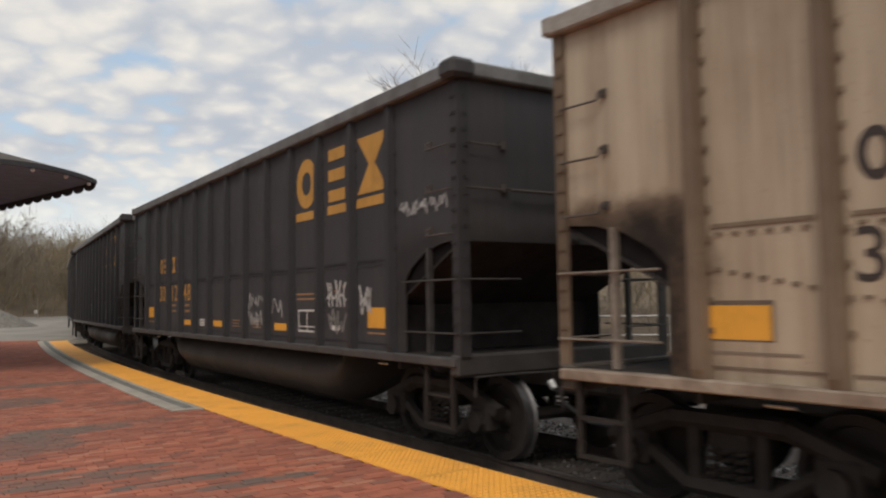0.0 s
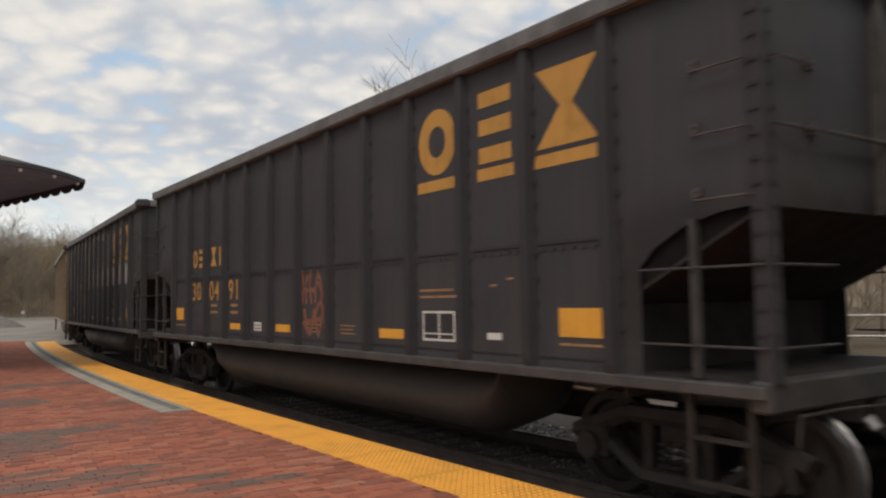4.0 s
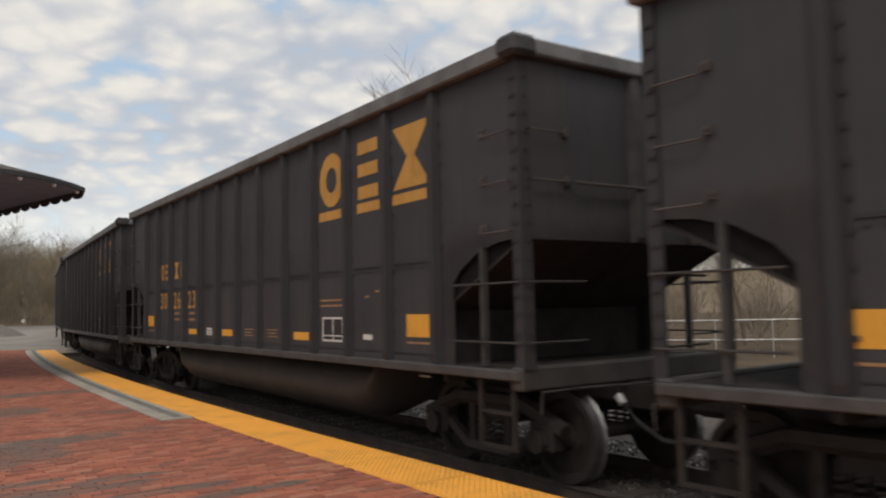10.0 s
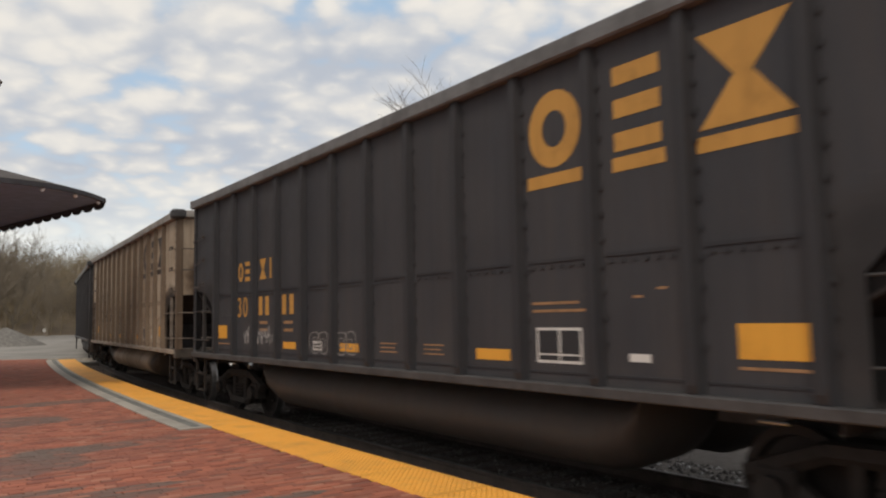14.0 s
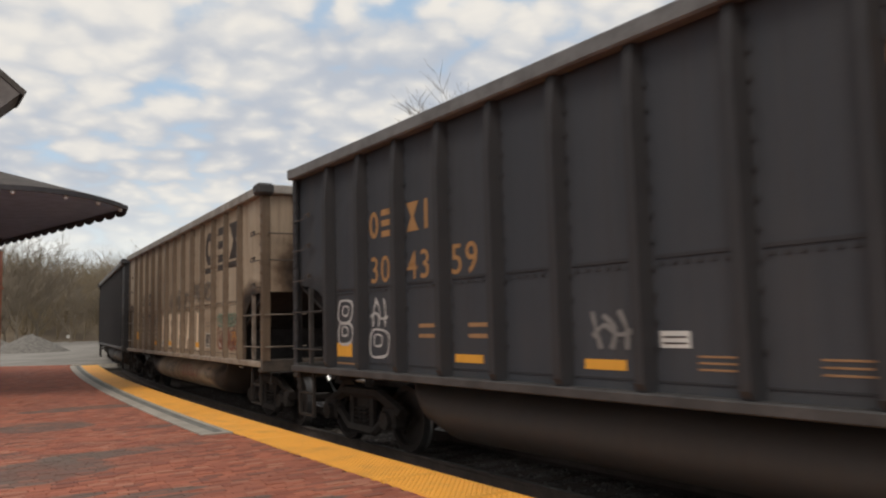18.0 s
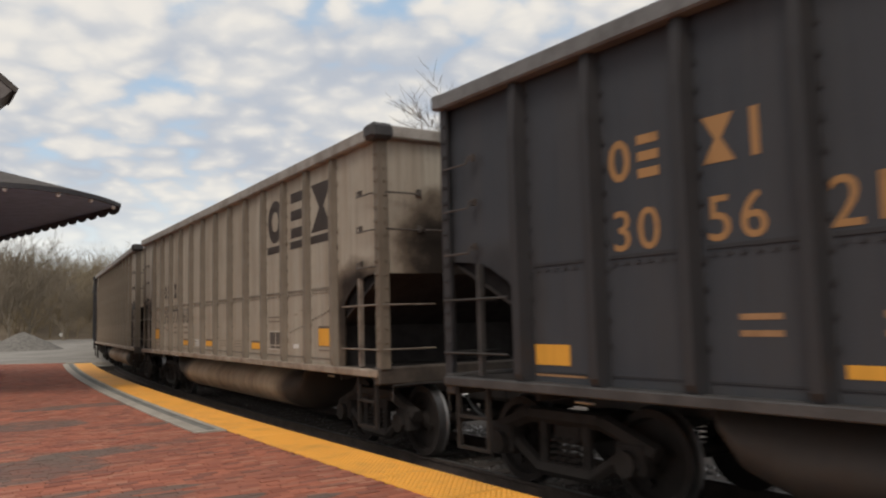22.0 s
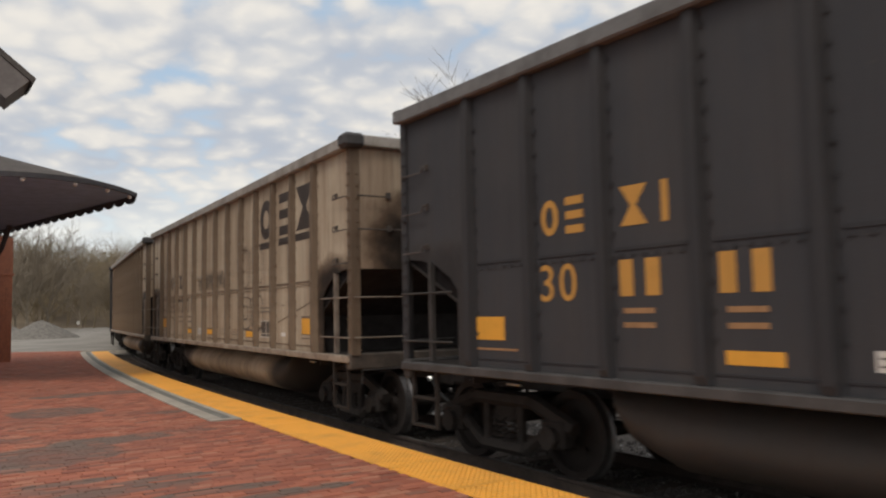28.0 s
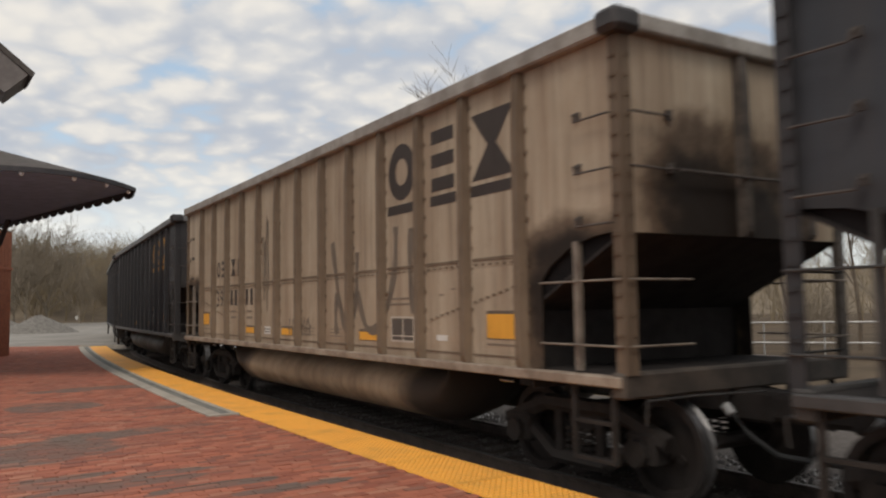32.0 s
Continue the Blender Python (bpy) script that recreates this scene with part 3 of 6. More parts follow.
def build_tactile():
    strip = thing("tactile_strip", "yellow tactile warning strip of ribbed panels along the platform edge", "tactile paving", "", "structure")
    length, s, gap = 1.22, -22.0, 0.008
    while s < S_FAR - 1.0:
        e = min(s + length, S_FAR)
        k, verts, faces = 5, [], []
        for i in range(k):
            t = s + gap + (e - s - 2 * gap) * i / (k - 1)
            verts += [beside(t, EDGE + 0.0, PLAT - 0.005), beside(t, EDGE + 0.004, PLAT + 0.012), beside(t, EDGE + STRIP - 0.004, PLAT + 0.012), beside(t, EDGE + STRIP, PLAT - 0.005)]
        for i in range(k - 1):
            for j in range(3):
                a = i * 4 + j
                faces.append((a, a + 4, a + 5, a + 1))
        faces += [(0, 1, 2, 3), (4 * k - 1, 4 * k - 2, 4 * k - 3, 4 * k - 4)]
        part("panel", mesh_from(verts, faces, "panel", M["tactile"]), None, strip)
        s = e
    verts, faces, s = [], [], -9.75
    while s < 17:
        step = 0.075 if s < 9 else 0.15
        if ((s + 22.0) % length) > 0.05:
            for j in range(11):
                o = EDGE + 0.05 + j * 0.0605
                c, k, r = beside(s, o, PLAT + 0.011), len(verts), 0.026
                for rr, z in ((r, 0.0), (r * 0.6, 0.009)):
                    verts += [(c.x + rr * math.cos(q * math.tau / 6), c.y + rr * math.sin(q * math.tau / 6), c.z + z) for q in range(6)]
                faces += [(k + q, k + (q + 1) % 6, k + 6 + (q + 1) % 6, k + 6 + q) for q in range(6)] + [tuple(range(k + 6, k + 12))]
        s += step
    tagged(part("domes", mesh_from(verts, faces, "domes", M["tactile"]), None, strip), "", "", "", "stuff")
    # shallow concrete channel that runs beside the far part of the strip
    band = thing("drain_band", "pale concrete band with a grey sunken channel beside the yellow strip", "drain channel", "", "structure")
    i0, s0 = EDGE + STRIP + 0.004, 5.97
    for name, a, b, lift, start, mat in (("inner_border", 0.0, 0.075, 0.012, s0, "concrete"), ("channel", 0.079, 0.246, 0.002, s0, "channel"), ("outer_border", 0.25, 0.465, 0.016, s0 - 0.14, "concrete"), ("end_border", 0.0, 0.246, 0.016, s0 - 0.14, "concrete")):
        stop = s0 - 0.004 if name == "end_border" else S_FAR
        part(name, ribbon(start, stop, 1.0 if stop > 10 else 0.1, ((i0 + a, PLAT - 0.02), (i0 + a, PLAT + lift), (i0 + b, PLAT + lift), (i0 + b, PLAT - 0.02))), M[mat], band)


def signed_to_edge(x, y):
    """Metres from the inner side of the yellow strip, positive on the bricks; and the place along the track."""
    cx, cy = START.x + math.cos(HEAD) / CURVE, START.y + math.sin(HEAD) / CURVE
    dx, dy = x - cx, y - cy
    r = math.hypot(dx, dy)
    a = math.atan2(-dy, -dx)
    return r - 1 / CURVE - EDGE - STRIP, (HEAD - a) / CURVE


def build_paving(slab):
    """Running-bond pavers whose courses lie square to the track."""
    e1, e2 = Vector((math.cos(HEAD), math.sin(HEAD))), Vector((-math.sin(HEAD), math.cos(HEAD)))
    L, B, J, JE = 0.203, 0.102, 0.005, 0.009
    rng = np.random.default_rng(11)
    near, verts, faces = [], [], []
    for j in range(-75, 420):
        slip = rng.uniform(-0.22, 0.22)
        for i in range(-110, 60):
            u, v = (i + 0.5 * (j % 2) + slip + rng.uniform(-0.02, 0.02)) * L, j * B
            p = e1 * u + e2 * v
            if p.y < -5 or p.y > P_END - 0.16 or (p.x < -0.64 * p.y - 1.2 and (p.x < -6 or p.y > 8)) or p.x > 9:
                continue
            off, s = signed_to_edge(p.x, p.y)
            if off < (0.44 if s > 5.83 else -0.03) or off > 30:
                continue
            if -0.56 - 0.05 > p.x / max(p.y, 0.1) and p.y > 25 and p.x < -16.2:
                continue
            dz, tw = rng.uniform(-0.004, 0.004), rng.uniform(-0.012, 0.012)
            near.append((p.x * p.x + p.y * p.y, p.x, p.y, dz, tw)) if (3.6 < p.y < 9 and -4.5 < p.x < 0.8) else None
            if near and near[-1][1] == p.x and near[-1][2] == p.y:
                continue
            k = len(verts)
            a, b = e1 * (L - JE) * 0.5, e2 * (B - J) * 0.5
            zt = PLAT + dz
            for sa, sb in ((-1, -1), (1, -1), (1, 1), (-1, 1)):
                q = p + a * sa + b * sb
                verts.append((q.x, q.y, zt))
            for sa, sb in ((-1, -1), (1, -1), (1, 1), (-1, 1)):
                q = p + a * sa * 1.02 + b * sb * 1.03
                verts.append((q.x, q.y, PLAT - 0.016))
            faces += [(k, k + 1, k + 2, k + 3)] + [(k + 4 + q, k + 4 + (q + 1) % 4, k + (q + 1) % 4, k + q) for q in range(4)]
    near.sort()
    for extra in near[300:]:
        _, x, y, dz, tw = extra
        p, k = Vector((x, y)), len(verts)
        a, b = e1 * (L - JE) * 0.5, e2 * (B - J) * 0.5
        for sa, sb in ((-1, -1), (1, -1), (1, 1), (-1, 1)):
            q = p + a * sa + b * sb
            verts.append((q.x, q.y, PLAT + dz))
        for sa, sb in ((-1, -1), (1, -1), (1, 1), (-1, 1)):
            q = p + a * sa * 1.02 + b * sb * 1.03
            verts.append((q.x, q.y, PLAT - 0.016))
        faces += [(k, k + 1, k + 2, k + 3)] + [(k + 4 + q, k + 4 + (q + 1) % 4, k + (q + 1) % 4, k + q) for q in range(4)]
    tagged(part("paving_bricks", mesh_from(verts, faces, "paving_bricks", M["paving_far"]), None, slab), "", "", "", "stuff")
    bm = box(-(L - JE) / 2, (L - JE) / 2, -(B - J) / 2, (B - J) / 2, -0.016, 0.0)
    bmesh.ops.bevel(bm, geom=[e for e in bm.edges if all(v.co.z > -0.001 for v in e.verts)], offset=0.004, segments=1, affect="EDGES")
    me = bpy.data.meshes.new("brick")
    bm.to_mesh(me)
    bm.free()
    me.materials.append(M["paving"])
    for _, x, y, dz, tw in near[:300]:
        part("brick", me, None, slab, "", pose(x, y, PLAT + dz, 0, 0, math.degrees(HEAD + tw)))


# ---------------------------------------------------------------- station
CANOPY_TOP = 4.95
TIP = Vector((-8.45, 20.3))
ALONG = Vector((-0.735, 0.679))
ROUND, TURNED = Vector((-8.2, 17.0)), Vector((-10.6, 16.65))     # the eave bends round the end of the canopy


def eave(u):
    """The bent near eave, from the tip (0) to where it runs straight again (1)."""
    return TIP * (1 - u) ** 2 + ROUND * 2 * u * (1 - u) + TURNED * u * u


def build_station():
    st = thing("station_building", "red brick station with a dark scalloped canopy and shingle roof", "station")
    a = ALONG
    far = TIP + a * 13.0
    back = TURNED + (TURNED - ROUND).normalized() * 6.0
    apex, ridge = Vector((-12.9, 20.2, CANOPY_TOP + 1.35)), Vector((-12.9, 20.2, CANOPY_TOP + 1.35)) + Vector((a.x, a.y, 0)) * 9.5
    bend = [eave(i / 14) for i in range(15)]
    edge = bend + [back]
    # shingled roof that rises from the bent eave to a ridge
    def roof(corners):
        return prism(corners, (0, 0, -0.05))
    up = CANOPY_TOP + 0.06
    part("canopy_roof", roof([(TIP.x, TIP.y, up), (far.x, far.y, up), tuple(ridge), tuple(apex)]), M["shingle"], st, "brown shingled canopy roof")
    verts, faces = [(p.x, p.y, up) for p in edge], []
    n = len(verts)
    verts += [tuple(apex), (apex.x - 6.0, apex.y - 1.0, apex.z)]
    faces = [(i + 1, i, n) for i in range(n - 2)] + [(n - 1, n - 2, n, n + 1)]
    verts += [(x, y, z - 0.05) for x, y, z in verts]
    m = n + 2
    faces += [tuple(q + m for q in reversed(f)) for f in faces] + [(i, i + 1, i + 1 + m, i + m) for i in range(n - 1)]
    part("canopy_roof", mesh_from(verts, faces, "canopy_roof", M["shingle"]), None, st, "brown shingled canopy roof bent round the end")
    # flat boarded soffit
    part("soffit", prism([(v.x, v.y, CANOPY_TOP - 0.02) for v in edge + [TIP + a * 11.0]], (0, 0, 0.03)), M["soffit"], st, "blue-grey boarded soffit")

    def board(pts, z0, z1, thick):
        """A board on edge along points."""
        bm, rows = bmesh.new(), []
        for i, p in enumerate(pts):
            d = (pts[min(i + 1, len(pts) - 1)] - pts[max(i - 1, 0)]).normalized()
            side = Vector((-d.y, d.x)) * thick * 0.5
            rows.append([bm.verts.new((q.x, q.y, z)) for q, z in ((p + side, z0), (p - side, z0), (p - side, z1), (p + side, z1))])
        for r0, r1 in zip(rows, rows[1:]):
            for k in range(4):
                bm.faces.new((r0[k], r0[(k + 1) % 4], r1[(k + 1) % 4], r1[k]))
        bm.faces.new(rows[0])
        bm.faces.new(rows[-1])
        bmesh.ops.recalc_face_normals(bm, faces=bm.faces[:])
        return bm

    part("fascia", board(edge, CANOPY_TOP - 0.06, CANOPY_TOP + 0.045, 0.06), M["fascia"], st, "dark fascia board bent round the end")
    part("fascia", board([TIP + a * 0.04, far], CANOPY_TOP - 0.045, CANOPY_TOP + 0.045, 0.06), M["fascia"], st, "dark painted fascia board")
    # hanging valance with rounded scallops
    w, ang = 0.66, math.degrees(math.atan2(a.y, a.x))
    low = CANOPY_TOP - 0.075
    one = bpy.data.meshes.new("scallop")
    bm = prism([(w * 0.5 - w * 0.47 * math.cos(q), -0.012, low - 0.135 * math.sin(q) ** 0.8) for q in np.linspace(0, math.pi, 11)], (0, 0.024, 0))
    bm.to_mesh(one)
    bm.free()
    one.materials.append(M["fascia"])
    val = part("valance", box(0, 13.0, -0.02, 0.02, low - 0.002, CANOPY_TOP - 0.047), M["fascia"], st, "scalloped dark timber valance", pose(TIP.x, TIP.y, 0, 0, 0, ang))
    for i in range(19):
        part("scallop", one, None, val, "", pose(i * w, 0, 0))
    # frosted globes just inside the bent eave
    for u in (0.05, 0.25, 0.47, 0.75, 0.98):
        q = eave(u) + Vector((-0.08, 0.06))
        bm = bmesh.new()
        bmesh.ops.create_uvsphere(bm, u_segments=12, v_segments=8, radius=0.055)
        bulb = part("globe", bm, M["bulb"], st, "frosted glass globe lamp, unlit", pose(q.x, q.y, CANOPY_TOP - 0.09))
        part("socket", tube([(0, 0, 0.04), (0, 0, 0.08)], 0.025, 8), M["fascia"], bulb)
    # brick wing wall beyond the canopy
    wx, wy = -16.62, 27.3
    wall = part("wall", box(wx - 2.6, wx - 0.02, wy + 0.02, wy + 1.6, PLAT, CANOPY_TOP - 0.12), M["mortar"], st, "red brick wall")
    part("belt_course", box(wx - 2.65, wx + 0.03, wy - 0.03, wy + 1.65, 3.36, 3.46, 0.01), M["wall_brick"], st, "projecting brick belt course")
    bm = bmesh.new()
    row, z = 0, PLAT
    while z < CANOPY_TOP - 0.2:
        x = wx - 2.6 - (0.11 if row % 2 else 0.0)
        while x < wx - 0.05:
            add_box(bm, max(x, wx - 2.6), min(x + 0.21, wx), wy, wy + 0.06, z, z + 0.066)
            x += 0.22
        y = wy + 0.065
        while y < wy + 1.55:
            add_box(bm, wx - 0.06, wx, y, y + 0.21, z, z + 0.066)
            y += 0.22
        z += 0.076
        row += 1
    tagged(part("bricks", bm, M["wall_brick"], wall), "", "", "", "stuff")
    # boxed end of the main roof above the canopy
    t, low, y = Vector((-11.65, 8.29)), Vector((-12.33, 7.80)), 20.9
    up = Vector((-0.75, 0.66)) * 6.0
    part("main_eave", prism([(v.x, y, v.y) for v in (t, t + up, low + up, low)], (-0.75, 1.2, 0)), M["eave_board"], st, "brown boxed end of the main roof")
    q = Vector((0.66, 0.75)) * 0.14
    part("main_roof", prism([(v.x, y - 0.06, v.y) for v in (t + Vector((0.10, -0.09)), t + up, t + up + q, t + q + Vector((0.10, -0.09)))], (-0.9, 1.25, 0)), M["shingle"], st, "dark shingled main roof")
    part("upper_wall", box(-24.0, -17.5, 14.0, 22.5, PLAT, 11.0), M["wall_brick"], st, "red brick station wall")
    part("bracket", tube([(-16.6, 27.4, 3.6), (-15.9, 26.9, 4.2), (-15.2, 26.2, 4.95)], 0.09, 6), M["fascia"], st, "dark timber canopy bracket")


# ---------------------------------------------------------------- trees and distance
def tree_mesh(seed, height, spread, levels, mat, trunk=0.16, sides=5, kids=(5, 5, 5, 3), split=True, thin=0.006, stem=0.62, reach=None):
    """Bare winter tree: tapered trunk, limbs, branches and twigs."""
    rng = random.Random(seed)
    verts, faces, cut = [], [], [0, 0]

    def limb(p, d, length, r, level):
        seg = 4 if level < 2 else 2
        k = sides if level < 2 else 3
        pts, q, dd = [p.copy()], p.copy(), d.copy()
        for _ in range(seg):
            dd = (dd + Vector((rng.uniform(-1, 1), rng.uniform(-1, 1), rng.uniform(-0.4, 0.9))) * (0.13 if level == 0 else 0.22)).normalized()
            q = q + dd * length / seg
            pts.append(q.copy())
        base = len(verts)
        for i, c in enumerate(pts):
            t = i / seg
            rr = r * (1 - 0.72 * t)
            dirn = (pts[min(i + 1, seg)] - pts[max(i - 1, 0)]).normalized()
            u = dirn.orthogonal().normalized()
            w = dirn.cross(u)
            for j in range(k):
                verts.append(tuple(c + (u * math.cos(j * math.tau / k) + w * math.sin(j * math.tau / k)) * rr))
        for i in range(seg):
            for j in range(k):
                a, b = base + i * k + j, base + i * k + (j + 1) % k
                faces.append((a, b, b + k, a + k))
        if level == 0:
            cut[:] = len(verts), len(faces)
        if level >= levels:
            return
        n = kids[level]
        for i in range(n):
            t = rng.uniform((0.35 if reach is None else 0.55) if level == 0 else 0.2, 1.0)
            f = t * seg
            j = min(int(f), seg - 1)
            c = pts[j].lerp(pts[j + 1], f - j)
            out = Vector((rng.uniform(-1, 1), rng.uniform(-1, 1), rng.uniform(-0.1, 0.5)))
            nd = (dd * rng.uniform(0.5, 1.0) + out.normalized() * spread).normalized()
            limb(c, nd, height * rng.uniform(0.75, 1.1) * reach if reach and level == 0 else length * rng.uniform(0.45, 0.68), max(r * (1 - 0.72 * t) * (0.5 if level == 0 else 0.55), thin), level + 1)

    limb(Vector((0, 0, -0.2)), Vector((0, 0, 1)), height * stem, trunk, 0)
    zs = max(v[2] for v in verts)
    verts = [(x * height / zs, y * height / zs, z * height / zs) for x, y, z in verts]
    if not split:
        return mesh_from(verts, faces, "tree", mat)
    return mesh_from(verts[:cut[0]], faces[:cut[1]], "trunk", mat), mesh_from(verts[cut[0]:], [tuple(i - cut[0] for i in f) for f in faces[cut[1]:]], "crown", mat)


def build_trees():
    # tall trees across the track
    kinds = [tree_mesh(40 + i, 13.0, 0.75, 4, M["bark"], 0.15, 5, (9, 7, 6, 5), True, 0.012) for i in range(3)]
    for i, (fx, dist, h) in enumerate(((0.015, 40, 14.0), (0.066, 41, 15.3), (0.118, 40, 15.1), (0.165, 39, 14.2), (-0.04, 43, 12.6), (0.30, 37, 10.5), (0.42, 36, 11.0), (0.50, 34, 10.5), (0.24, 44, 12.5), (0.60, 36, 11), (-0.12, 60, 13), (-0.2, 75, 14))):
        ob = thing("bare_tree", "tall bare winter tree across the track", "tree", "trees across the track", "", pose(fx * dist, dist, GROUND, 0, 0, 73 * i) @ Matrix.Scale(h / 13.0, 4))
        part("trunk", kinds[i % 3][0], None, ob)
        part("crown", kinds[i % 3][1], None, ob, "bare branches and twigs")
    # pale bare shrubs behind the railing across the track
    shrubs = [tree_mesh(200 + i, 4.0, 0.7, 3, M["pale_bark"], 0.05, 5, (9, 7, 5, 0), True, 0.008, 0.2, 0.6) for i in range(3)]
    for i in range(16):
        k = i / 15
        ob = thing("bare_shrub", "pale bare twiggy shrub behind the railing", "shrub", "shrubs across the track", "", pose(7.0 + 17.0 * k + (i % 3) * 0.4, 33.0 - 6.5 * k + (i * 7 % 5) * 0.7, GROUND, 0, 0, 97 * i) @ Matrix.Scale(0.75 + 0.06 * (i * 5 % 7), 4))
        part("stem", shrubs[i % 3][0], None, ob)
        part("crown", shrubs[i % 3][1], None, ob, "bare twigs")
    # nearer leafless trees behind the gravel lot
    kinds = [tree_mesh(70 + i, 14.0, 0.62, 4, M["pale_bark"], 0.34, 5, (8, 8, 6, 5), True, 0.02, 0.24, 0.5) for i in range(3)]
    for i, (fx, dist, h) in enumerate(((-0.588, 100, 16.2), (-0.555, 96, 15.8), (-0.528, 104, 17.0), (-0.485, 124, 12.0), (-0.62, 98, 14.0), (-0.66, 104, 14.5), (-0.44, 130, 12.0), (-0.57, 118, 14.0), (-0.60, 112, 14.0))):
        ob = thing("bare_tree", "spreading bare winter tree behind the gravel lot", "tree", "trees behind the lot", "", pose(fx * dist, dist, GROUND, 0, 0, 61 * i) @ Matrix.Scale(h / 14.0, 4))
        part("trunk", kinds[i % 3][0], None, ob)
        part("crown", kinds[i % 3][1], None, ob, "bare branches and twigs")
    # the wood on the slope behind: many thin leafless trees in one mass
    rng = random.Random(5)
    src = [tree_mesh(90 + i, 1.0, 0.8, 3, M["far_bark"], 0.009, 3, (8, 5, 4, 0), False, 0.0010) for i in range(4)]
    data = []
    for me in src:
        co = np.array([v.co[:] for v in me.vertices])
        data.append((co, [tuple(p.vertices) for p in me.polygons]))
    verts, faces = [], []
    for i in range(620):
        fx, dist = (rng.uniform(-0.74, -0.22) if i % 5 else rng.uniform(-0.22, 0.75)), 0
        dist = rng.uniform(128, 185) if fx < -0.25 else rng.uniform(70, 130)
        h = rng.uniform(13.8, 18.0) * (1.0 if fx < -0.25 else 0.75)
        z = GROUND + max(0, dist - 135) * 0.06
        co, fs = data[i % 4]
        a = rng.uniform(0, math.tau)
        ca, sa = math.cos(a), math.sin(a)
        k = len(verts)
        w = h * rng.uniform(0.8, 1.1)
        verts += [(fx * dist + (x * ca - y * sa) * w, dist + (x * sa + y * ca) * w, z + zz * h) for x, y, zz in co]
        faces += [tuple(q + k for q in f) for f in fs]
    tagged(part("far_wood", mesh_from(verts, faces, "far_wood", M["far_bark"])), "leafless brown wood on the slope behind the lot", "woods", "", "stuff")
    # low brown bank at the far side of the lot
    rng, verts, faces, n = random.Random(12), [], [], 60
    for i in range(n + 1):
        x, y = -128 + 84 * i / n, 152.0 - 14.0 * (i / n) ** 2
        h = 0.55 + rng.uniform(-0.12, 0.25)
        verts += [(x, y - 1.2, -0.02), (x, y, h), (x, y + 2.5, h * 0.7), (x, y + 4.0, GROUND)]
    for i in range(n):
        faces += [(4 * i + j, 4 * i + 4 + j, 4 * i + 5 + j, 4 * i + 1 + j) for j in range(3)]
    structure("bank", mesh_from(verts, faces, "bank", M["leaf_litter"]), None, "low brown earth bank along the edge of the lot", "bank")
    # wooded slope
    n, verts, faces = 48, [], []
    for j, (r, z) in enumerate(((145, GROUND - 0.05), (165, 4.0), (195, 8.5), (240, 10.5), (330, 11.5), (420, -2))):
        for i in range(n + 1):
            a = radians(148 - 116 * i / n)
            zz = z + (noise.noise(Vector((i * 0.6, j * 0.9, 0))) * 1.2 if 0 < j < 5 else 0)
            verts.append((r * math.cos(a), r * math.sin(a), zz))
    for j in range(5):
        for i in range(n):
            q = j * (n + 1) + i
            faces.append((q, q + 1, q + n + 2, q + n + 1))
    structure("hillside", mesh_from(verts, faces, "hillside", M["slope"]), None, "brown wooded slope behind the station", "hill")


def build_lot_things():
    # heap of gravel
    rng, rings, n = random.Random(2), 9, 28
    verts, faces = [(0, 0, 1.62)], []
    for i in range(1, rings + 1):
        t = i / rings
        for k in range(n):
            a = k * math.tau / n
            rr = 3.2 * t * (1 + 0.10 * noise.noise(Vector((math.cos(a) * 1.5, math.sin(a) * 1.5, t))))
            verts.append((rr * math.cos(a) * 1.05, rr * math.sin(a), max(1.62 * (1 - t) ** 0.9 + 0.12 * noise.noise(Vector((math.cos(a) * 3, math.sin(a) * 3, t * 4))) * (1 - t), 0) - 0.02))
    faces += [(0, 1 + k, 1 + (k + 1) % n) for k in range(n)]
    for i in range(rings - 1):
        for k in range(n):
            a, b = 1 + i * n + k, 1 + i * n + (k + 1) % n
            faces.append((a, a + n, b + n, b))
    me = mesh_from(verts, faces, "gravel_pile", M["pile"])
    for x, y, s in ((-37.0, 69.0, 1.0), (-41.5, 72.0, 0.72)):
        thing("gravel_pile", "heap of grey crushed gravel on the lot", "gravel pile", "gravel piles", "", pose(x, y, 0.0, 0, 0, 40 * s) @ Matrix.Scale(s, 4), me)
    # low brush and a small white marker at the edge of the lot
    bm = bmesh.new()
    add_tube(bm, [(0, 0, 0), (0, 0, 0.9)], 0.035, 8)
    post = thing("marker_post", "short grey post with a round white reflector", "marker post", "", "", pose(-64.0, 131.0, 0.0))
    part("post", bm, M["pile"], post)
    part("reflector", prism([(0.32 * math.cos(q), -0.09, 0.85 + 0.32 * math.sin(q)) for q in np.linspace(0, math.tau, 13)[:-1]], (0, 0.03, 0)), M["white"], post, "round white reflector")
    # pipe railing across the track
    rail = thing("pipe_railing", "galvanised two-bar pipe railing across the track", "railing")
    p0, p1 = Vector((5.5, 31.0)), Vector((22.0, 24.5))
    d = (p1 - p0)
    for z in (1.02, 0.30):
        part("bar", tube([(p0.x, p0.y, z), (p1.x, p1.y, z)], 0.035, 8), M["galvanised"], rail)
    for i in range(10):
        q = p0 + d * i / 9
        part("post", tube([(q.x, q.y, GROUND - 0.1), (q.x, q.y, 1.02)], 0.035, 8), M["galvanised"], rail)


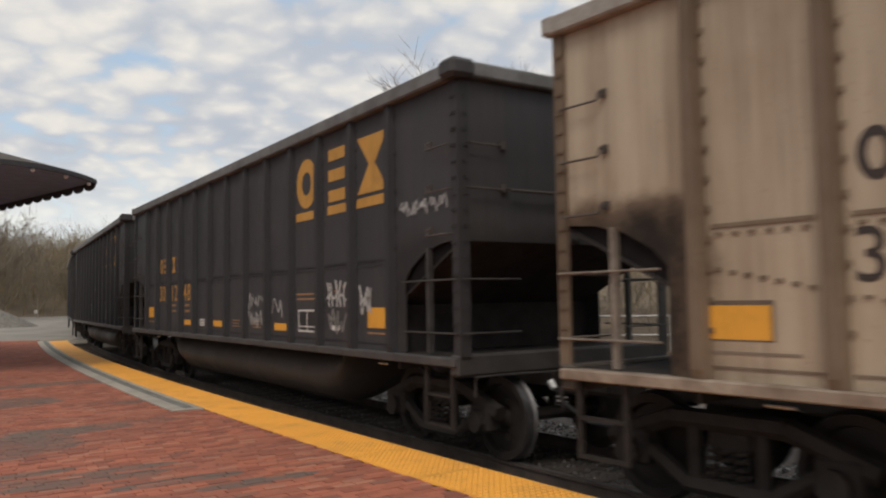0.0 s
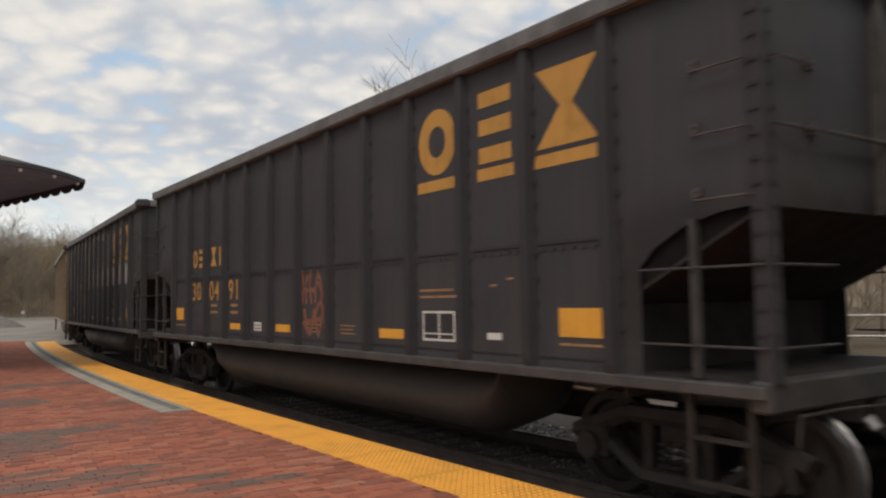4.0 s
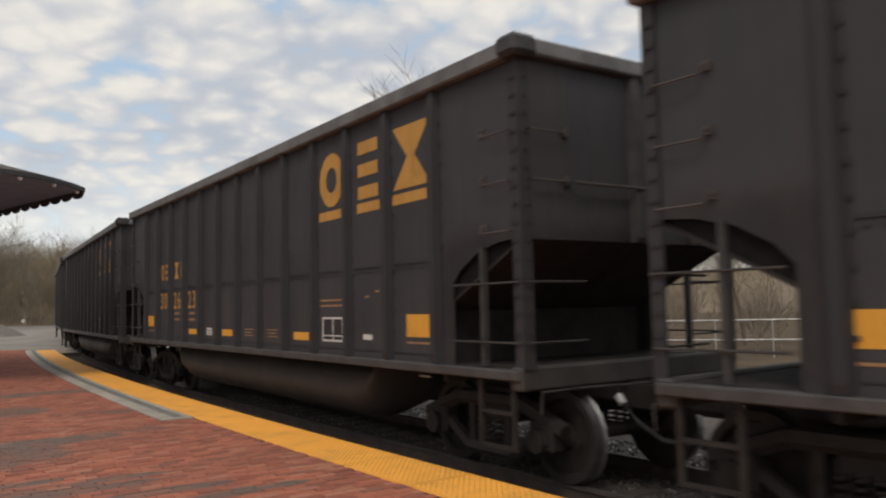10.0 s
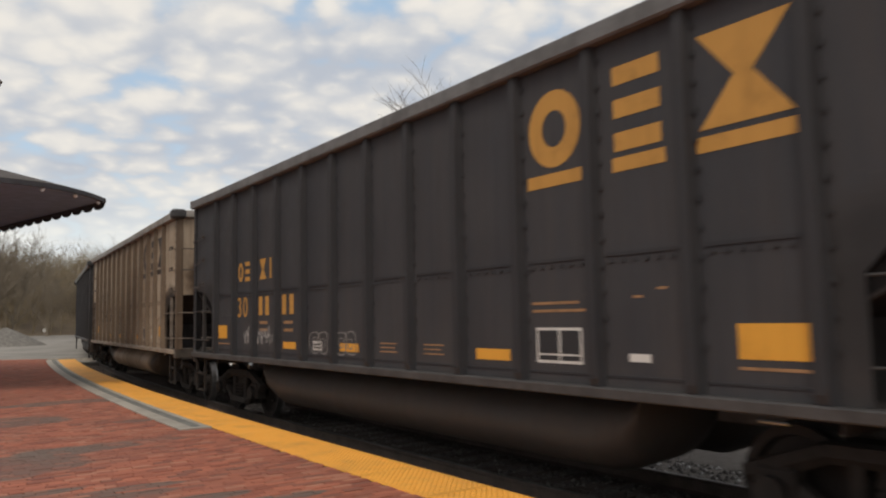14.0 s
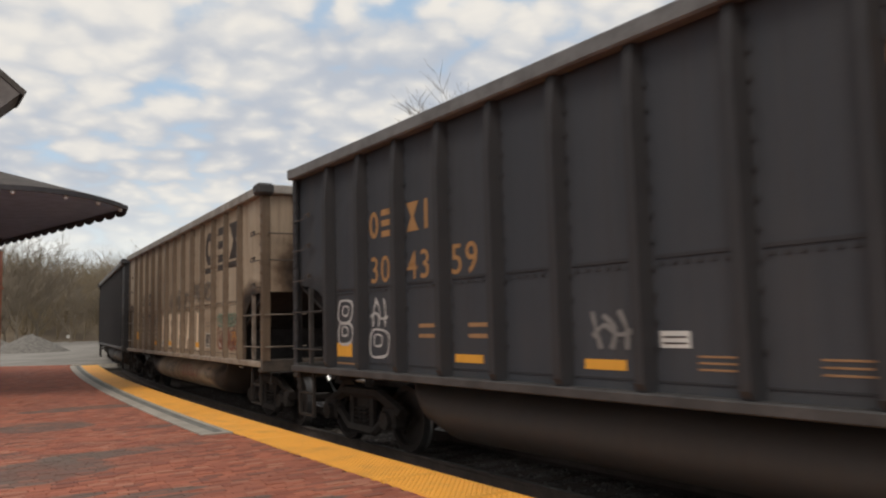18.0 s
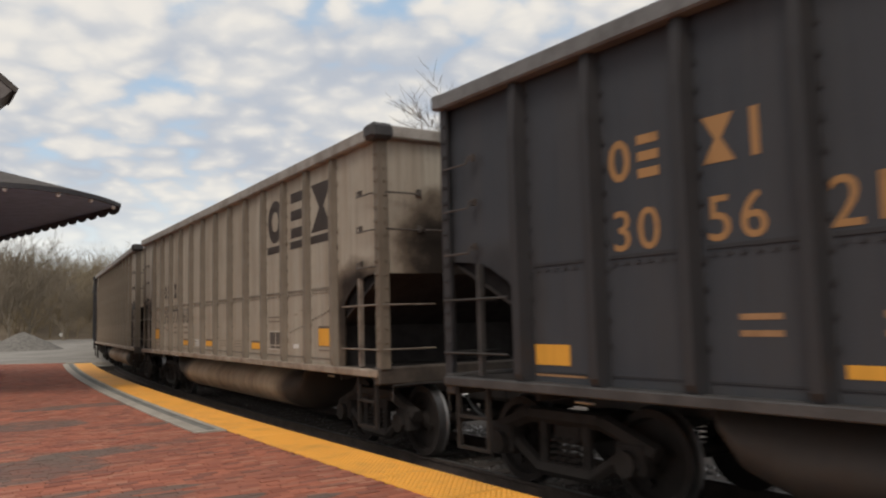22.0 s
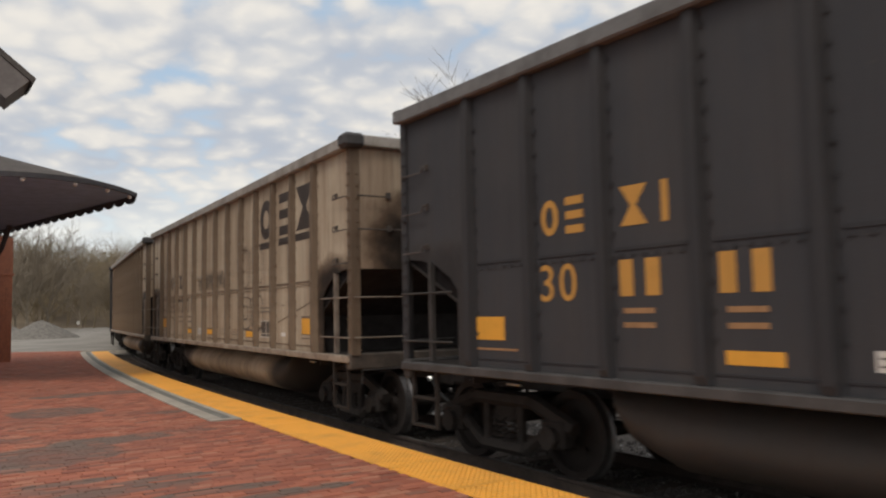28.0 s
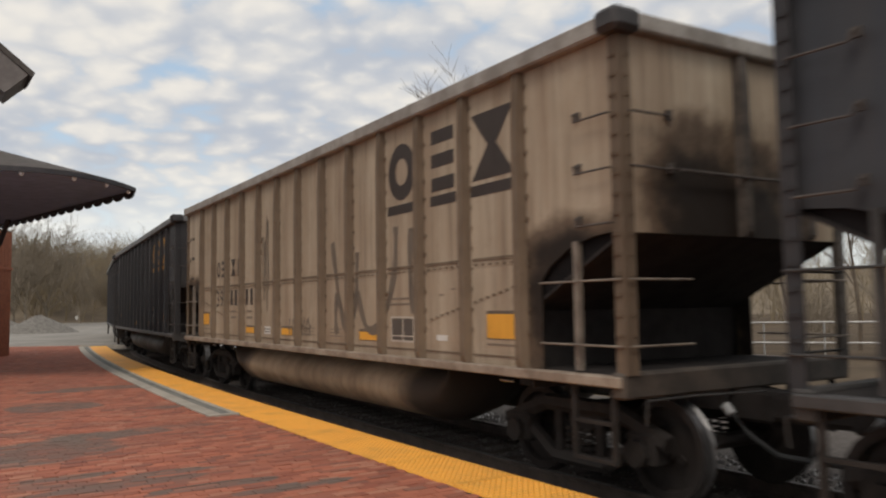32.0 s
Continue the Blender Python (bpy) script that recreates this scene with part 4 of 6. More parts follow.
# ---------------------------------------------------------------- coal cars
PITCH, HALF, WIDE, TOP, SILL = 16.18, 7.393, 1.53, 4.25, 1.07
AXLE, TRUCK = 0.89, 6.17
WHEEL_R = 0.457
RIBS = [6.0 - k for k in range(13)]
RIBS_FINE = [6.15 - 0.985 * k for k in range(13)]


def side_outline():
    """Half of the side sheet's outline is cut away over each truck, where the end opens."""
    pts = [(-6.28, 1.168), (6.28, 1.168), (6.28, 2.0), (6.42, 2.14), (6.70, 2.29), (7.02, 2.37), (HALF - 0.02, 2.40), (HALF - 0.02, TOP - 0.06)]
    return pts + [(-x, z) for x, z in pts[:1:-1]]


def rib_mesh(mat, deep=0.088):
    """Hat-section post that tapers to its foot and head."""
    sec = ((-0.074, 0.0), (-0.05, deep), (0.05, deep), (0.074, 0.0))
    bm = bmesh.new()
    rings = []
    for z, k in ((1.16, 0.75), (1.24, 1.0), (3.55, 1.0), (4.09, 0.72)):
        rings.append([bm.verts.new((x, y * k, z)) for x, y in sec])
    for a, b in zip(rings, rings[1:]):
        for i in range(3):
            bm.faces.new((a[i], a[i + 1], b[i + 1], b[i]))
    bm.faces.new(rings[0])
    bm.faces.new(rings[-1][::-1])
    bmesh.ops.recalc_face_normals(bm, faces=bm.faces[:])
    me = bpy.data.meshes.new("side_rib")
    bm.to_mesh(me)
    bm.free()
    me.materials.append(mat)
    return me


def wheelset_mesh():
    bm = bmesh.new()
    for y, s in ((0.72, 1), (-0.72, -1)):
        prof = ((0.0, 0.10), (0.12, 0.10), (0.14, 0.03), (0.36, 0.0), (0.38, 0.07), (WHEEL_R, 0.07), (WHEEL_R + 0.004, -0.03), (WHEEL_R + 0.028, -0.055), (0.37, -0.065), (0.16, -0.05), (0.12, -0.10), (0.0, -0.10))
        n = 24
        rings = [[bm.verts.new((r * math.cos(k * math.tau / n), y + w * s, r * math.sin(k * math.tau / n))) for k in range(n)] if r > 0 else None for r, w in prof]
        for a, b in zip(rings, rings[1:]):
            if a and b:
                for k in range(n):
                    bm.faces.new((a[k], a[(k + 1) % n], b[(k + 1) % n], b[k]))
        bm.faces.new(rings[1])
        bm.faces.new(rings[-2])
    add_tube(bm, [(0, -1.02, 0), (0, 1.02, 0)], 0.075, 10)
    # wheel-plate marks, so that the turning shows
    for y in (0.79, -0.79):
        for k in range(3):
            a = k * math.tau / 3
            add_box(bm, 0.22 * math.cos(a) - 0.03, 0.22 * math.cos(a) + 0.03, y - 0.02, y + 0.02, 0.22 * math.sin(a) - 0.03, 0.22 * math.sin(a) + 0.03)
    bmesh.ops.recalc_face_normals(bm, faces=bm.faces[:])
    for f in bm.faces:
        if all(WHEEL_R - 0.001 < math.hypot(v.co.x, v.co.z) < WHEEL_R + 0.03 for v in f.verts):
            f.material_index = 1
    me = bpy.data.meshes.new("wheelset")
    bm.to_mesh(me)
    bm.free()
    me.materials.append(M["tread"])
    me.materials.append(M["polished"])
    return me


def side_frame_mesh():
    """Cast three-piece truck frame: arched top, two journal jaws, spring window."""
    bm = bmesh.new()
    # frame drawn as bars round the window
    for a, b, r in (((-1.15, 0.55), (-0.5, 0.78), 0.085), ((-0.5, 0.78), (0.5, 0.78), 0.085), ((0.5, 0.78), (1.15, 0.55), 0.085), ((-0.85, 0.55), (-0.38, 0.26), 0.07), ((-0.38, 0.26), (0.38, 0.26), 0.08), ((0.38, 0.26), (0.85, 0.55), 0.07), ((-0.3, 0.28), (-0.3, 0.76), 0.06), ((0.3, 0.28), (0.3, 0.76), 0.06)):
        add_tube(bm, [(a[0], 0, a[1]), (b[0], 0, b[1])], r, 6)
    for x in (-AXLE, AXLE):
        add_box(bm, x - 0.17, x + 0.17, -0.10, 0.10, 0.34, 0.64, 0.03)
        add_tube(bm, [(x, 0.08, WHEEL_R), (x, 0.17, WHEEL_R)], 0.12, 10)
    me = bpy.data.meshes.new("side_frame")
    bm.to_mesh(me)
    bm.free()
    me.materials.append(M["truck"])
    return me


def spring_mesh():
    bm = bmesh.new()
    for dx in (-0.13, 0.0, 0.13):
        pts = [(dx + 0.055 * math.cos(k * 1.05), 0.055 * math.sin(k * 1.05), 0.30 + 0.30 * k / 30) for k in range(31)]
        add_tube(bm, pts, 0.017, 4)
    me = bpy.data.meshes.new("spring_nest")
    bm.to_mesh(me)
    bm.free()
    me.materials.append(M["truck"])
    return me


WHEELS = []


def build_truck(parent, x, meshes):
    bm = box(-0.2, 0.2, -1.0, 1.0, 0.52, 0.80, 0.04)
    add_tube(bm, [(0, 0, 0.78), (0, 0, 0.90)], 0.2, 12)
    t = part("truck", bm, M["truck"], parent, "rusty cast-steel truck with two axles", pose(x, 0, 0))
    for y in (1.0, -1.0):
        part("side_frame", meshes["frame"], None, t, "", pose(0, y, 0, 0, 0, 0 if y > 0 else 180))
        part("spring_nest", meshes["spring"], None, t, "", pose(0, y, 0))
    for ax in (AXLE, -AXLE):
        part("wheelset", meshes["wheels"], None, t, "pair of steel wheels on an axle", pose(ax, 0, WHEEL_R))
    return t


def build_car_template(paint, rib, tub, chord, rod, sill, shared, ends, ribs, inset=0.0):
    """One open-top bathtub coal car on two trucks, with its standing parts."""
    car = thing("coal_car", "", "railroad car", "cars of the coal train")
    rm = rib_mesh(rib, 0.088 + inset)
    inner = WIDE - 0.03 - inset
    grimy = M["sooty_rib"] if sill is M["cream_sill"] else M["dark_end"]
    em = rib_mesh(grimy)
    for y, turn in ((WIDE, 0), (-WIDE, 180)):
        s = 1 if y > 0 else -1
        part("side_wall", prism([(x, y - inset * s, z) for x, z in side_outline()], (0, -0.02 * s, 0)), paint, car)
        for x in ribs:
            part("side_rib", rm, None, car, "", pose(x, y - inset * s, 0, 0, 0, turn))
        part("top_chord", box(-HALF, HALF, y - 0.05 if s > 0 else y - 0.11, y + 0.11 if s > 0 else y + 0.05, TOP - 0.17, TOP, 0.02), chord, car)
        part("side_sill", box(-HALF + 0.02, HALF - 0.02, y - 0.08 if s > 0 else y - 0.09, y + 0.09 if s > 0 else y + 0.08, SILL + 0.005, SILL + 0.10, 0.012), sill, car)
        bm = bmesh.new()
        for x0, x1 in zip([6.28] + ribs, ribs + [-6.28]):
            if x0 - x1 < 0.5:
                continue
            yy = y - inset * s
            add_box(bm, x1 + 0.12, x0 - 0.12, min(yy, yy + 0.012 * s), max(yy, yy + 0.012 * s), 2.255, 2.285)
            add_box(bm, x1 + 0.09, x0 - 0.09, min(yy, yy + 0.009 * s), max(yy, yy + 0.009 * s), 1.252, 1.27)
            for q in range(6):
                xx = x1 + 0.18 + (x0 - x1 - 0.36) * q / 5
                add_box(bm, xx - 0.025, xx + 0.025, min(yy, yy + 0.014 * s), max(yy, yy + 0.014 * s), 2.20, 2.225)
        if sill is M["cream_sill"]:
            # rivets where the slope sheets meet the side
            for e in (1, -1):
                for xx in np.arange(5.84, 4.1, -0.115):
                    if abs(xx - round(xx)) > 0.13:
                        z = 1.58 + (xx - 4.05) * 0.205
                        add_box(bm, e * xx - 0.026, e * xx + 0.026, min(y, y + 0.013 * s), max(y, y + 0.013 * s), z, z + 0.026)
        tagged(part("seam", bm, rib, car, "riveted horizontal seam"), "", "", "", "stuff")
        bm = bmesh.new()
        for x in ribs:
            for z in np.arange(1.5, 4.0, 0.22):
                yy = y - inset * s
                add_box(bm, x - 0.105, x - 0.077, min(yy, yy + 0.02 * s), max(yy, yy + 0.02 * s), z, z + 0.04)
        tagged(part("rivets", bm, rib, car, "rivet heads beside the ribs"), "", "", "", "stuff")
    for e in (1, -1):
        xe = e * HALF
        part("end_wall", box(min(xe, xe - 0.03 * e), max(xe, xe - 0.03 * e), -WIDE, WIDE, 2.38, TOP - 0.05), ends, car)
        for y in (WIDE, -WIDE) if e < 0 else ():
            bm = box(xe - 0.14, xe + 0.15, y - 0.16, y + 0.16, TOP - 0.175, TOP + 0.03, 0.045)
            part("corner_cap", bm, M["cap"], car, "dark cast corner cap")
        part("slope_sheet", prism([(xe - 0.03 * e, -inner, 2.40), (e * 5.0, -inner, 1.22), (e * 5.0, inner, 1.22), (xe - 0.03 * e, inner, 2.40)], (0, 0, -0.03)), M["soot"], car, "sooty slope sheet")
        part("end_chord", box(min(xe - 0.05 * e, xe + 0.10 * e), max(xe - 0.05 * e, xe + 0.10 * e), -WIDE - 0.10, WIDE + 0.10, TOP - 0.15, TOP + 0.015, 0.02), chord, car)
        part("handrail", tube([(xe, 0.92, 2.96), (xe + 0.09 * e, 0.92, 2.93), (xe + 0.09 * e, -1.2, 2.93), (xe, -1.2, 2.96)], 0.016), M["soot_rod"], car, "dark rod across the end wall")
        for y in (0.0, -0.95):
            part("end_rib", em, None, car, "", pose(xe, y, 2.38 - 1.16 * 0.6, 0, 0, -90 * e) @ Matrix.Diagonal((1, 1, 0.6, 1)))
        # this panel and the deck below are added to keep the opening dark
        part("bulkhead", box(min(e * 6.05, e * 6.09), max(e * 6.05, e * 6.09), -inner, inner, 0.98, 1.72), M["soot"], car, "dark panel added under the slope to block the view")
        # added plates, coloured black as shade, close the view above the slope sheet
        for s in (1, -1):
            part("gusset", prism([(e * 6.12, (inner - 0.02) * s, 1.76), (e * 6.12, (inner - 0.02) * s, 2.06), (e * 6.40, (inner - 0.02) * s, 2.24), (e * 6.70, (inner - 0.02) * s, 2.37), (xe - 0.04 * e, (inner - 0.02) * s, 2.47), (xe - 0.04 * e, (inner - 0.02) * s, 2.36)], (0, -0.012 * s, 0)), M["opening_shade"], car, "black plate that paints shade into the end opening")
        part("end_deck", box(min(e * 6.09, xe - 0.16 * e), max(e * 6.09, xe - 0.16 * e), -WIDE + 0.02, WIDE - 0.02, 1.12, 1.17), M["soot"], car, "dark deck added to close the end opening")
        part("end_sill", box(min(xe, xe - 0.16 * e), max(xe, xe - 0.16 * e), -WIDE - 0.05, WIDE + 0.05, 0.98, 1.2, 0.02), grimy, car, "grimy end sill")
        for s in (1, -1):
            y = WIDE * s
            bm = bmesh.new()
            add_box(bm, min(xe, xe - 0.10 * e), max(xe, xe - 0.10 * e), min(y, y + 0.03 * s), max(y, y + 0.03 * s), 1.18, TOP - 0.16)
            add_box(bm, min(xe, xe + 0.02 * e), max(xe, xe + 0.02 * e), min(y + 0.03 * s, y - 0.11 * s), max(y + 0.03 * s, y - 0.11 * s), 1.18, TOP - 0.16)
            for z in np.arange(1.5, 4.05, 0.17):
                for dx in (0.028, 0.072):
                    add_box(bm, xe - dx * e - 0.014, xe - dx * e + 0.014, y + (0.028 if s > 0 else -0.048), y + (0.048 if s > 0 else -0.028), z, z + 0.03)
                add_box(bm, min(xe + 0.018 * e, xe + 0.036 * e), max(xe + 0.018 * e, xe + 0.036 * e), y - 0.06 * s - 0.014, y - 0.06 * s + 0.014, z, z + 0.03)
            part("corner_post", bm, rib if s > 0 else grimy, car)
            part("stile", box(e * 6.80 - 0.028, e * 6.80 + 0.028, y - 0.03, y + 0.03, 1.19, 2.34), rod, car, "ladder stile")
            for z in (1.42, 1.98):
                part("rung", tube([(e * 6.32, y + 0.05 * s, z), (xe, y + 0.05 * s, z)], 0.011), rod, car)
                part("end_rung", tube([(xe + 0.05 * e, y, z), (xe + 0.05 * e, y - 0.75 * s, z)], 0.011), rod, car)
            for z in (2.46, 2.93, 3.40):
                part("grab_iron", tube([(e * 6.86, y + 0.0 * s, z + 0.07), (e * 6.86, y + 0.07 * s, z + 0.07), (e * 6.88, y + 0.08 * s, z), (e * 7.30, y + 0.08 * s, z), (e * 7.31, y + 0.02 * s, z)], 0.011), M["soot_rod"], car)
                for xx in (e * 6.86,):
                    part("bracket", box(xx - 0.028, xx + 0.028, y - 0.01, y + 0.03 * s, z + 0.03, z + 0.10) if s > 0 else box(xx - 0.028, xx + 0.028, y - 0.03, y + 0.01, z + 0.03, z + 0.10), M["soot_rod"], car, "dark grab iron bracket")
                if z > 2.7:
                    part("end_grab_iron", tube([(xe, y - 0.08 * s, z + 0.02), (xe + 0.08 * e, y - 0.08 * s, z), (xe + 0.08 * e, y - 0.52 * s, z), (xe, y - 0.52 * s, z + 0.02)], 0.011), M["soot_rod"], car)
                    part("bracket", box(min(xe, xe + 0.035 * e), max(xe, xe + 0.035 * e), y - 0.56 * s - 0.03, y - 0.56 * s + 0.03, z - 0.02, z + 0.07), M["soot_rod"], car)
            bm = bmesh.new()
            for x in (e * 6.72, e * 7.22):
                add_box(bm, x - 0.025, x + 0.025, y - 0.02, y + 0.02, 0.42, SILL + 0.02)
            for z in (0.44, 0.76):
                add_box(bm, min(e * 6.72, e * 7.22), max(e * 6.72, e * 7.22), y - 0.03, y + 0.03, z - 0.015, z + 0.015)
            part("step_iron", bm, M["truck"], car, "hanging steel step")
        bm = box(min(e * 7.2, e * 7.75), max(e * 7.2, e * 7.75), -0.17, 0.17, 0.70, 0.98, 0.03)
        add_box(bm, min(e * 7.7, e * 8.12), max(e * 7.7, e * 8.12), -0.16, 0.16, 0.72, 0.98, 0.05)
        cp = part("coupler", bm, M["truck"], car, "cast-steel knuckle coupler")
        part("air_hose", tube([(e * 7.45, 0.35, 0.80), (e * 7.62, 0.33, 0.62), (e * 7.8, 0.2, 0.45), (e * 8.02, 0.08, 0.42), (e * 8.09, 0.02, 0.52)], 0.028, 8), M["hose"], cp, "rubber brake hose")
        part("hose_fitting", tube([(e * 7.40, 0.36, 0.86), (e * 7.46, 0.35, 0.78)], 0.045, 8), M["bright"], cp, "bright hose fitting")
        part("uncoupling_lever", tube([(e * 7.5, 1.45, 0.78), (e * 7.52, 1.45, 0.98), (e * 7.55, 0.9, 0.99), (e * 7.7, 0.2, 0.99)], 0.011), M["dark_rod"], cp, "bent uncoupling lever")
    # small bright bars added to stand for glints below the sill
    for x in (5.5, -5.5):
        part("brake_pipe", tube([(x - 0.12, 1.40, 1.00), (x + 0.10, 1.40, 1.003)], 0.012, 8), M["bright"], car, "short bright bar added as a glint under the sill")
    part("center_sill", box(-7.3, 7.3, -0.24, 0.24, 0.78, 1.12, 0.02), M["under"], car)
    # rounded tub that hangs between the trucks
    for y0 in (0.72, -0.72):
        prof = [(0.64 * math.cos(q), 0.70 + 0.38 * math.sin(q)) for q in np.linspace(1.25, -math.pi - 1.25, 23)]
        prof = [(0.20, 1.10)] + prof + [(-0.20, 1.10)]
        bm, rings = bmesh.new(), []
        for x, k in ((-4.22, 0.0), (-4.18, 0.45), (-4.02, 0.8), (-3.6, 1.0), (3.6, 1.0), (4.02, 0.8), (4.18, 0.45), (4.22, 0.0)):
            rings.append([bm.verts.new((x, y0 + py * (0.9 + 0.1 * k), 1.10 - (1.10 - pz) * max(k, 0.02))) for py, pz in prof])
        for a, b in zip(rings, rings[1:]):
            for i in range(len(prof) - 1):
                bm.faces.new((a[i], a[i + 1], b[i + 1], b[i]))
        bm.faces.new(rings[0])
        bm.faces.new(rings[-1])
        bmesh.ops.recalc_face_normals(bm, faces=bm.faces[:])
        for f in bm.faces:
            f.smooth = True
        part("tub", bm, tub, car, "rounded tub hanging between the trucks")
    part("floor", box(-5.1, 5.1, -inner, inner, 1.12, 1.19), M["under"], car)
    for x in (TRUCK, -TRUCK):
        build_truck(car, x, shared)
    return car


SLATE_INSET = 0.06       # the panels of the faded cars lie this far behind their deep ribs
FACE = Matrix(((-1, 0, 0, 0), (0, 0, 1, 0), (0, 1, 0, 0), (0, 0, 0, 1)))   # text on the platform side reads towards the front
GLYPHS = {}


def text_mesh(word, size, mat, bold=0.004):
    key = (word, size, mat.name, bold)
    if key not in GLYPHS:
        cu = bpy.data.curves.new("text", "FONT")
        cu.body, cu.size, cu.offset = word, size, bold * size
        ob = bpy.data.objects.new("text", cu)
        me = bpy.data.meshes.new_from_object(ob)
        bpy.data.objects.remove(ob)
        me.materials.clear()
        me.materials.append(mat)
        GLYPHS[key] = me
    return GLYPHS[key]


PLY = WIDE + 0.004


def plate(x0, x1, z0, z1, y=PLY, thick=0.003):
    return box(min(x0, x1), max(x0, x1), y - thick, y, z0, z1)


def ring_shape(bm, cx, cz, rx, rz, w, n=22):
    pts = [(math.cos(k * math.tau / n), math.sin(k * math.tau / n)) for k in range(n)]
    o = [bm.verts.new((cx + a * rx, PLY, cz + b * rz)) for a, b in pts]
    i = [bm.verts.new((cx + a * (rx - w), PLY, cz + b * (rz - w))) for a, b in pts]
    for k in range(n):
        bm.faces.new((o[k], o[(k + 1) % n], i[(k + 1) % n], i[k]))


def flat(bm, pts):
    bm.faces.new([bm.verts.new((x, PLY, z)) for x, z in pts])


def emblem_shape(which, x0, x1, z0, z1):
    """Plain shapes that stand for the owner's mark: a ring, stacked bars, an hourglass."""
    bm = bmesh.new()
    w, h = abs(x1 - x0), z1 - z0
    lo, hi = min(x0, x1), max(x0, x1)
    cx = (x0 + x1) / 2
    if which == "ring":
        ring_shape(bm, cx, (z0 + z1) / 2, w / 2, h / 2, w * 0.27)
    elif which == "bars":
        flat(bm, [(lo, z0), (hi, z0), (hi, z1), (lo, z1)])
    elif which == "hourglass":
        flat(bm, ((lo, z0), (hi, z0), (cx + w * 0.10, (z0 + z1) / 2), (cx - w * 0.10, (z0 + z1) / 2)))
        flat(bm, ((cx - w * 0.10, (z0 + z1) / 2), (cx + w * 0.10, (z0 + z1) / 2), (hi, z1), (lo, z1)))
    else:
        flat(bm, ((cx - w * 0.16, z0), (cx + w * 0.16, z0), (cx + w * 0.16, z1), (cx - w * 0.16, z1)))
    return bm


def add_marks(car, digits, mat, small, slate, rng):
    """Owner's emblem, car number, reflectors and stencils on the platform side."""
    if slate:
        logo = (("ring", -1.82, -2.38), ("bars", -2.83, -3.25), ("hourglass", -3.70, -4.36))
        lz, uz, mz, nz, dx = (3.03, 3.72), (2.86, 2.97), (2.90, 3.26), 2.315, -0.02
        yellow = ((6.04, 5.58, 1.33, 1.52), (3.06, 2.54, 1.33, 1.42), (1.0, 0.5, 1.33, 1.42), (-1.78, -2.28, 1.35, 1.45), (-4.92, -5.40, 1.36, 1.58))
        bx0, bx1, bar = -2.72, -3.30, -3.90
    else:
        logo = (("ring", -3.17, -3.87), ("bars", -4.26, -4.76), ("hourglass", -5.12, -5.90))
        lz, uz, mz, nz, dx = (3.12, 3.84), (2.95, 3.07), (2.46, 2.80), 1.845, 0.0
        yellow = ((5.95, 5.45, 1.46, 1.70), (2.82, 2.34, 1.335, 1.44), (0.85, 0.33, 1.34, 1.45), (-2.25, -2.80, 1.34, 1.45), (-5.36, -5.90, 1.44, 1.69))
        bx0, bx1, bar = -3.20, -3.80, -4.45
    for which, x0, x1 in logo:
        stack = [(lz[0] + (lz[1] - lz[0]) * 0.39 * k, lz[0] + (lz[1] - lz[0]) * (0.39 * k + 0.22)) for k in range(3)] if which == "bars" else [lz]
        for z0, z1 in stack:
            part("emblem", emblem_shape(which, x0, x1, z0, z1), mat, car, "plain painted emblem shape")
        part("underline", plate(x0 + 0.03, x1 - 0.03, *uz), mat, car)
    for which, x0, x1 in (("ring", 5.02, 4.78), ("bars", 4.70, 4.48), ("hourglass", 4.06, 3.78), ("stem", 3.72, 3.50)) if slate else (("ring", 4.84, 4.60), ("bars", 4.50, 4.27), ("hourglass", 3.82, 3.52), ("stem", 3.45, 3.22)):
        stack = [(mz[0] + (mz[1] - mz[0]) * 0.39 * k, mz[0] + (mz[1] - mz[0]) * (0.39 * k + 0.22)) for k in range(3)] if which == "bars" else [mz]
        for z0, z1 in stack:
            part("owner_mark", emblem_shape(which, x0, x1, z0, z1), mat, car, "small plain owner's mark")
    for k, pair in enumerate((digits[0:2], digits[2:4], digits[4:6])):
        for j, ch in enumerate(pair):
            x = (5.02 - k * 0.955 if slate else 4.90 - k) - j * 0.285
            if ch != "?":
                part("digit", text_mesh(ch, 0.49, mat), None, car, "", Matrix.Translation((x, PLY, nz)) @ FACE)
            else:
                part("worn_digit", plate(x - 0.05, x - 0.20, nz + 0.02, nz + 0.33), mat, car)
    for x0, x1, z0, z1 in yellow:
        if mat is M["black_mark"]:
            part("reflector_backing", plate(x0 + 0.01, x1 - 0.02, z0 - 0.012, z1 + 0.035, PLY - 0.0015), M["grime"], car, "grimy dark border")
        part("reflector", plate(x0, x1, z0, z1), M["yellow"], car, "yellow reflector panel")
    for x, z in ((3.65, 1.72), (2.62, 1.72), (2.62, 1.60), (3.65, 1.60)):
        part("stencil", plate(x + 0.17, x - 0.17, z, z + 0.045), small, car)
    for x0, x1, z in ((yellow[0][0], yellow[0][1] - 0.2, yellow[0][2] - 0.105), (yellow[4][0], yellow[4][1], yellow[4][2] - 0.075)):
        part("stencil", plate(x0, x1, z, z + 0.022), small, car)
    lx, lz0 = (0.12, 1.53) if slate else (1.72, 1.335)
    part("label", plate(lx, lx - 0.30, lz0, lz0 + 0.135), M["white"], car, "white data label")
    for k in range(2):
        part("label_line", plate(lx - 0.03, lx - 0.27, lz0 + 0.03 + 0.05 * k, lz0 + 0.045 + 0.05 * k, PLY + 0.003), M["black_mark"], car)
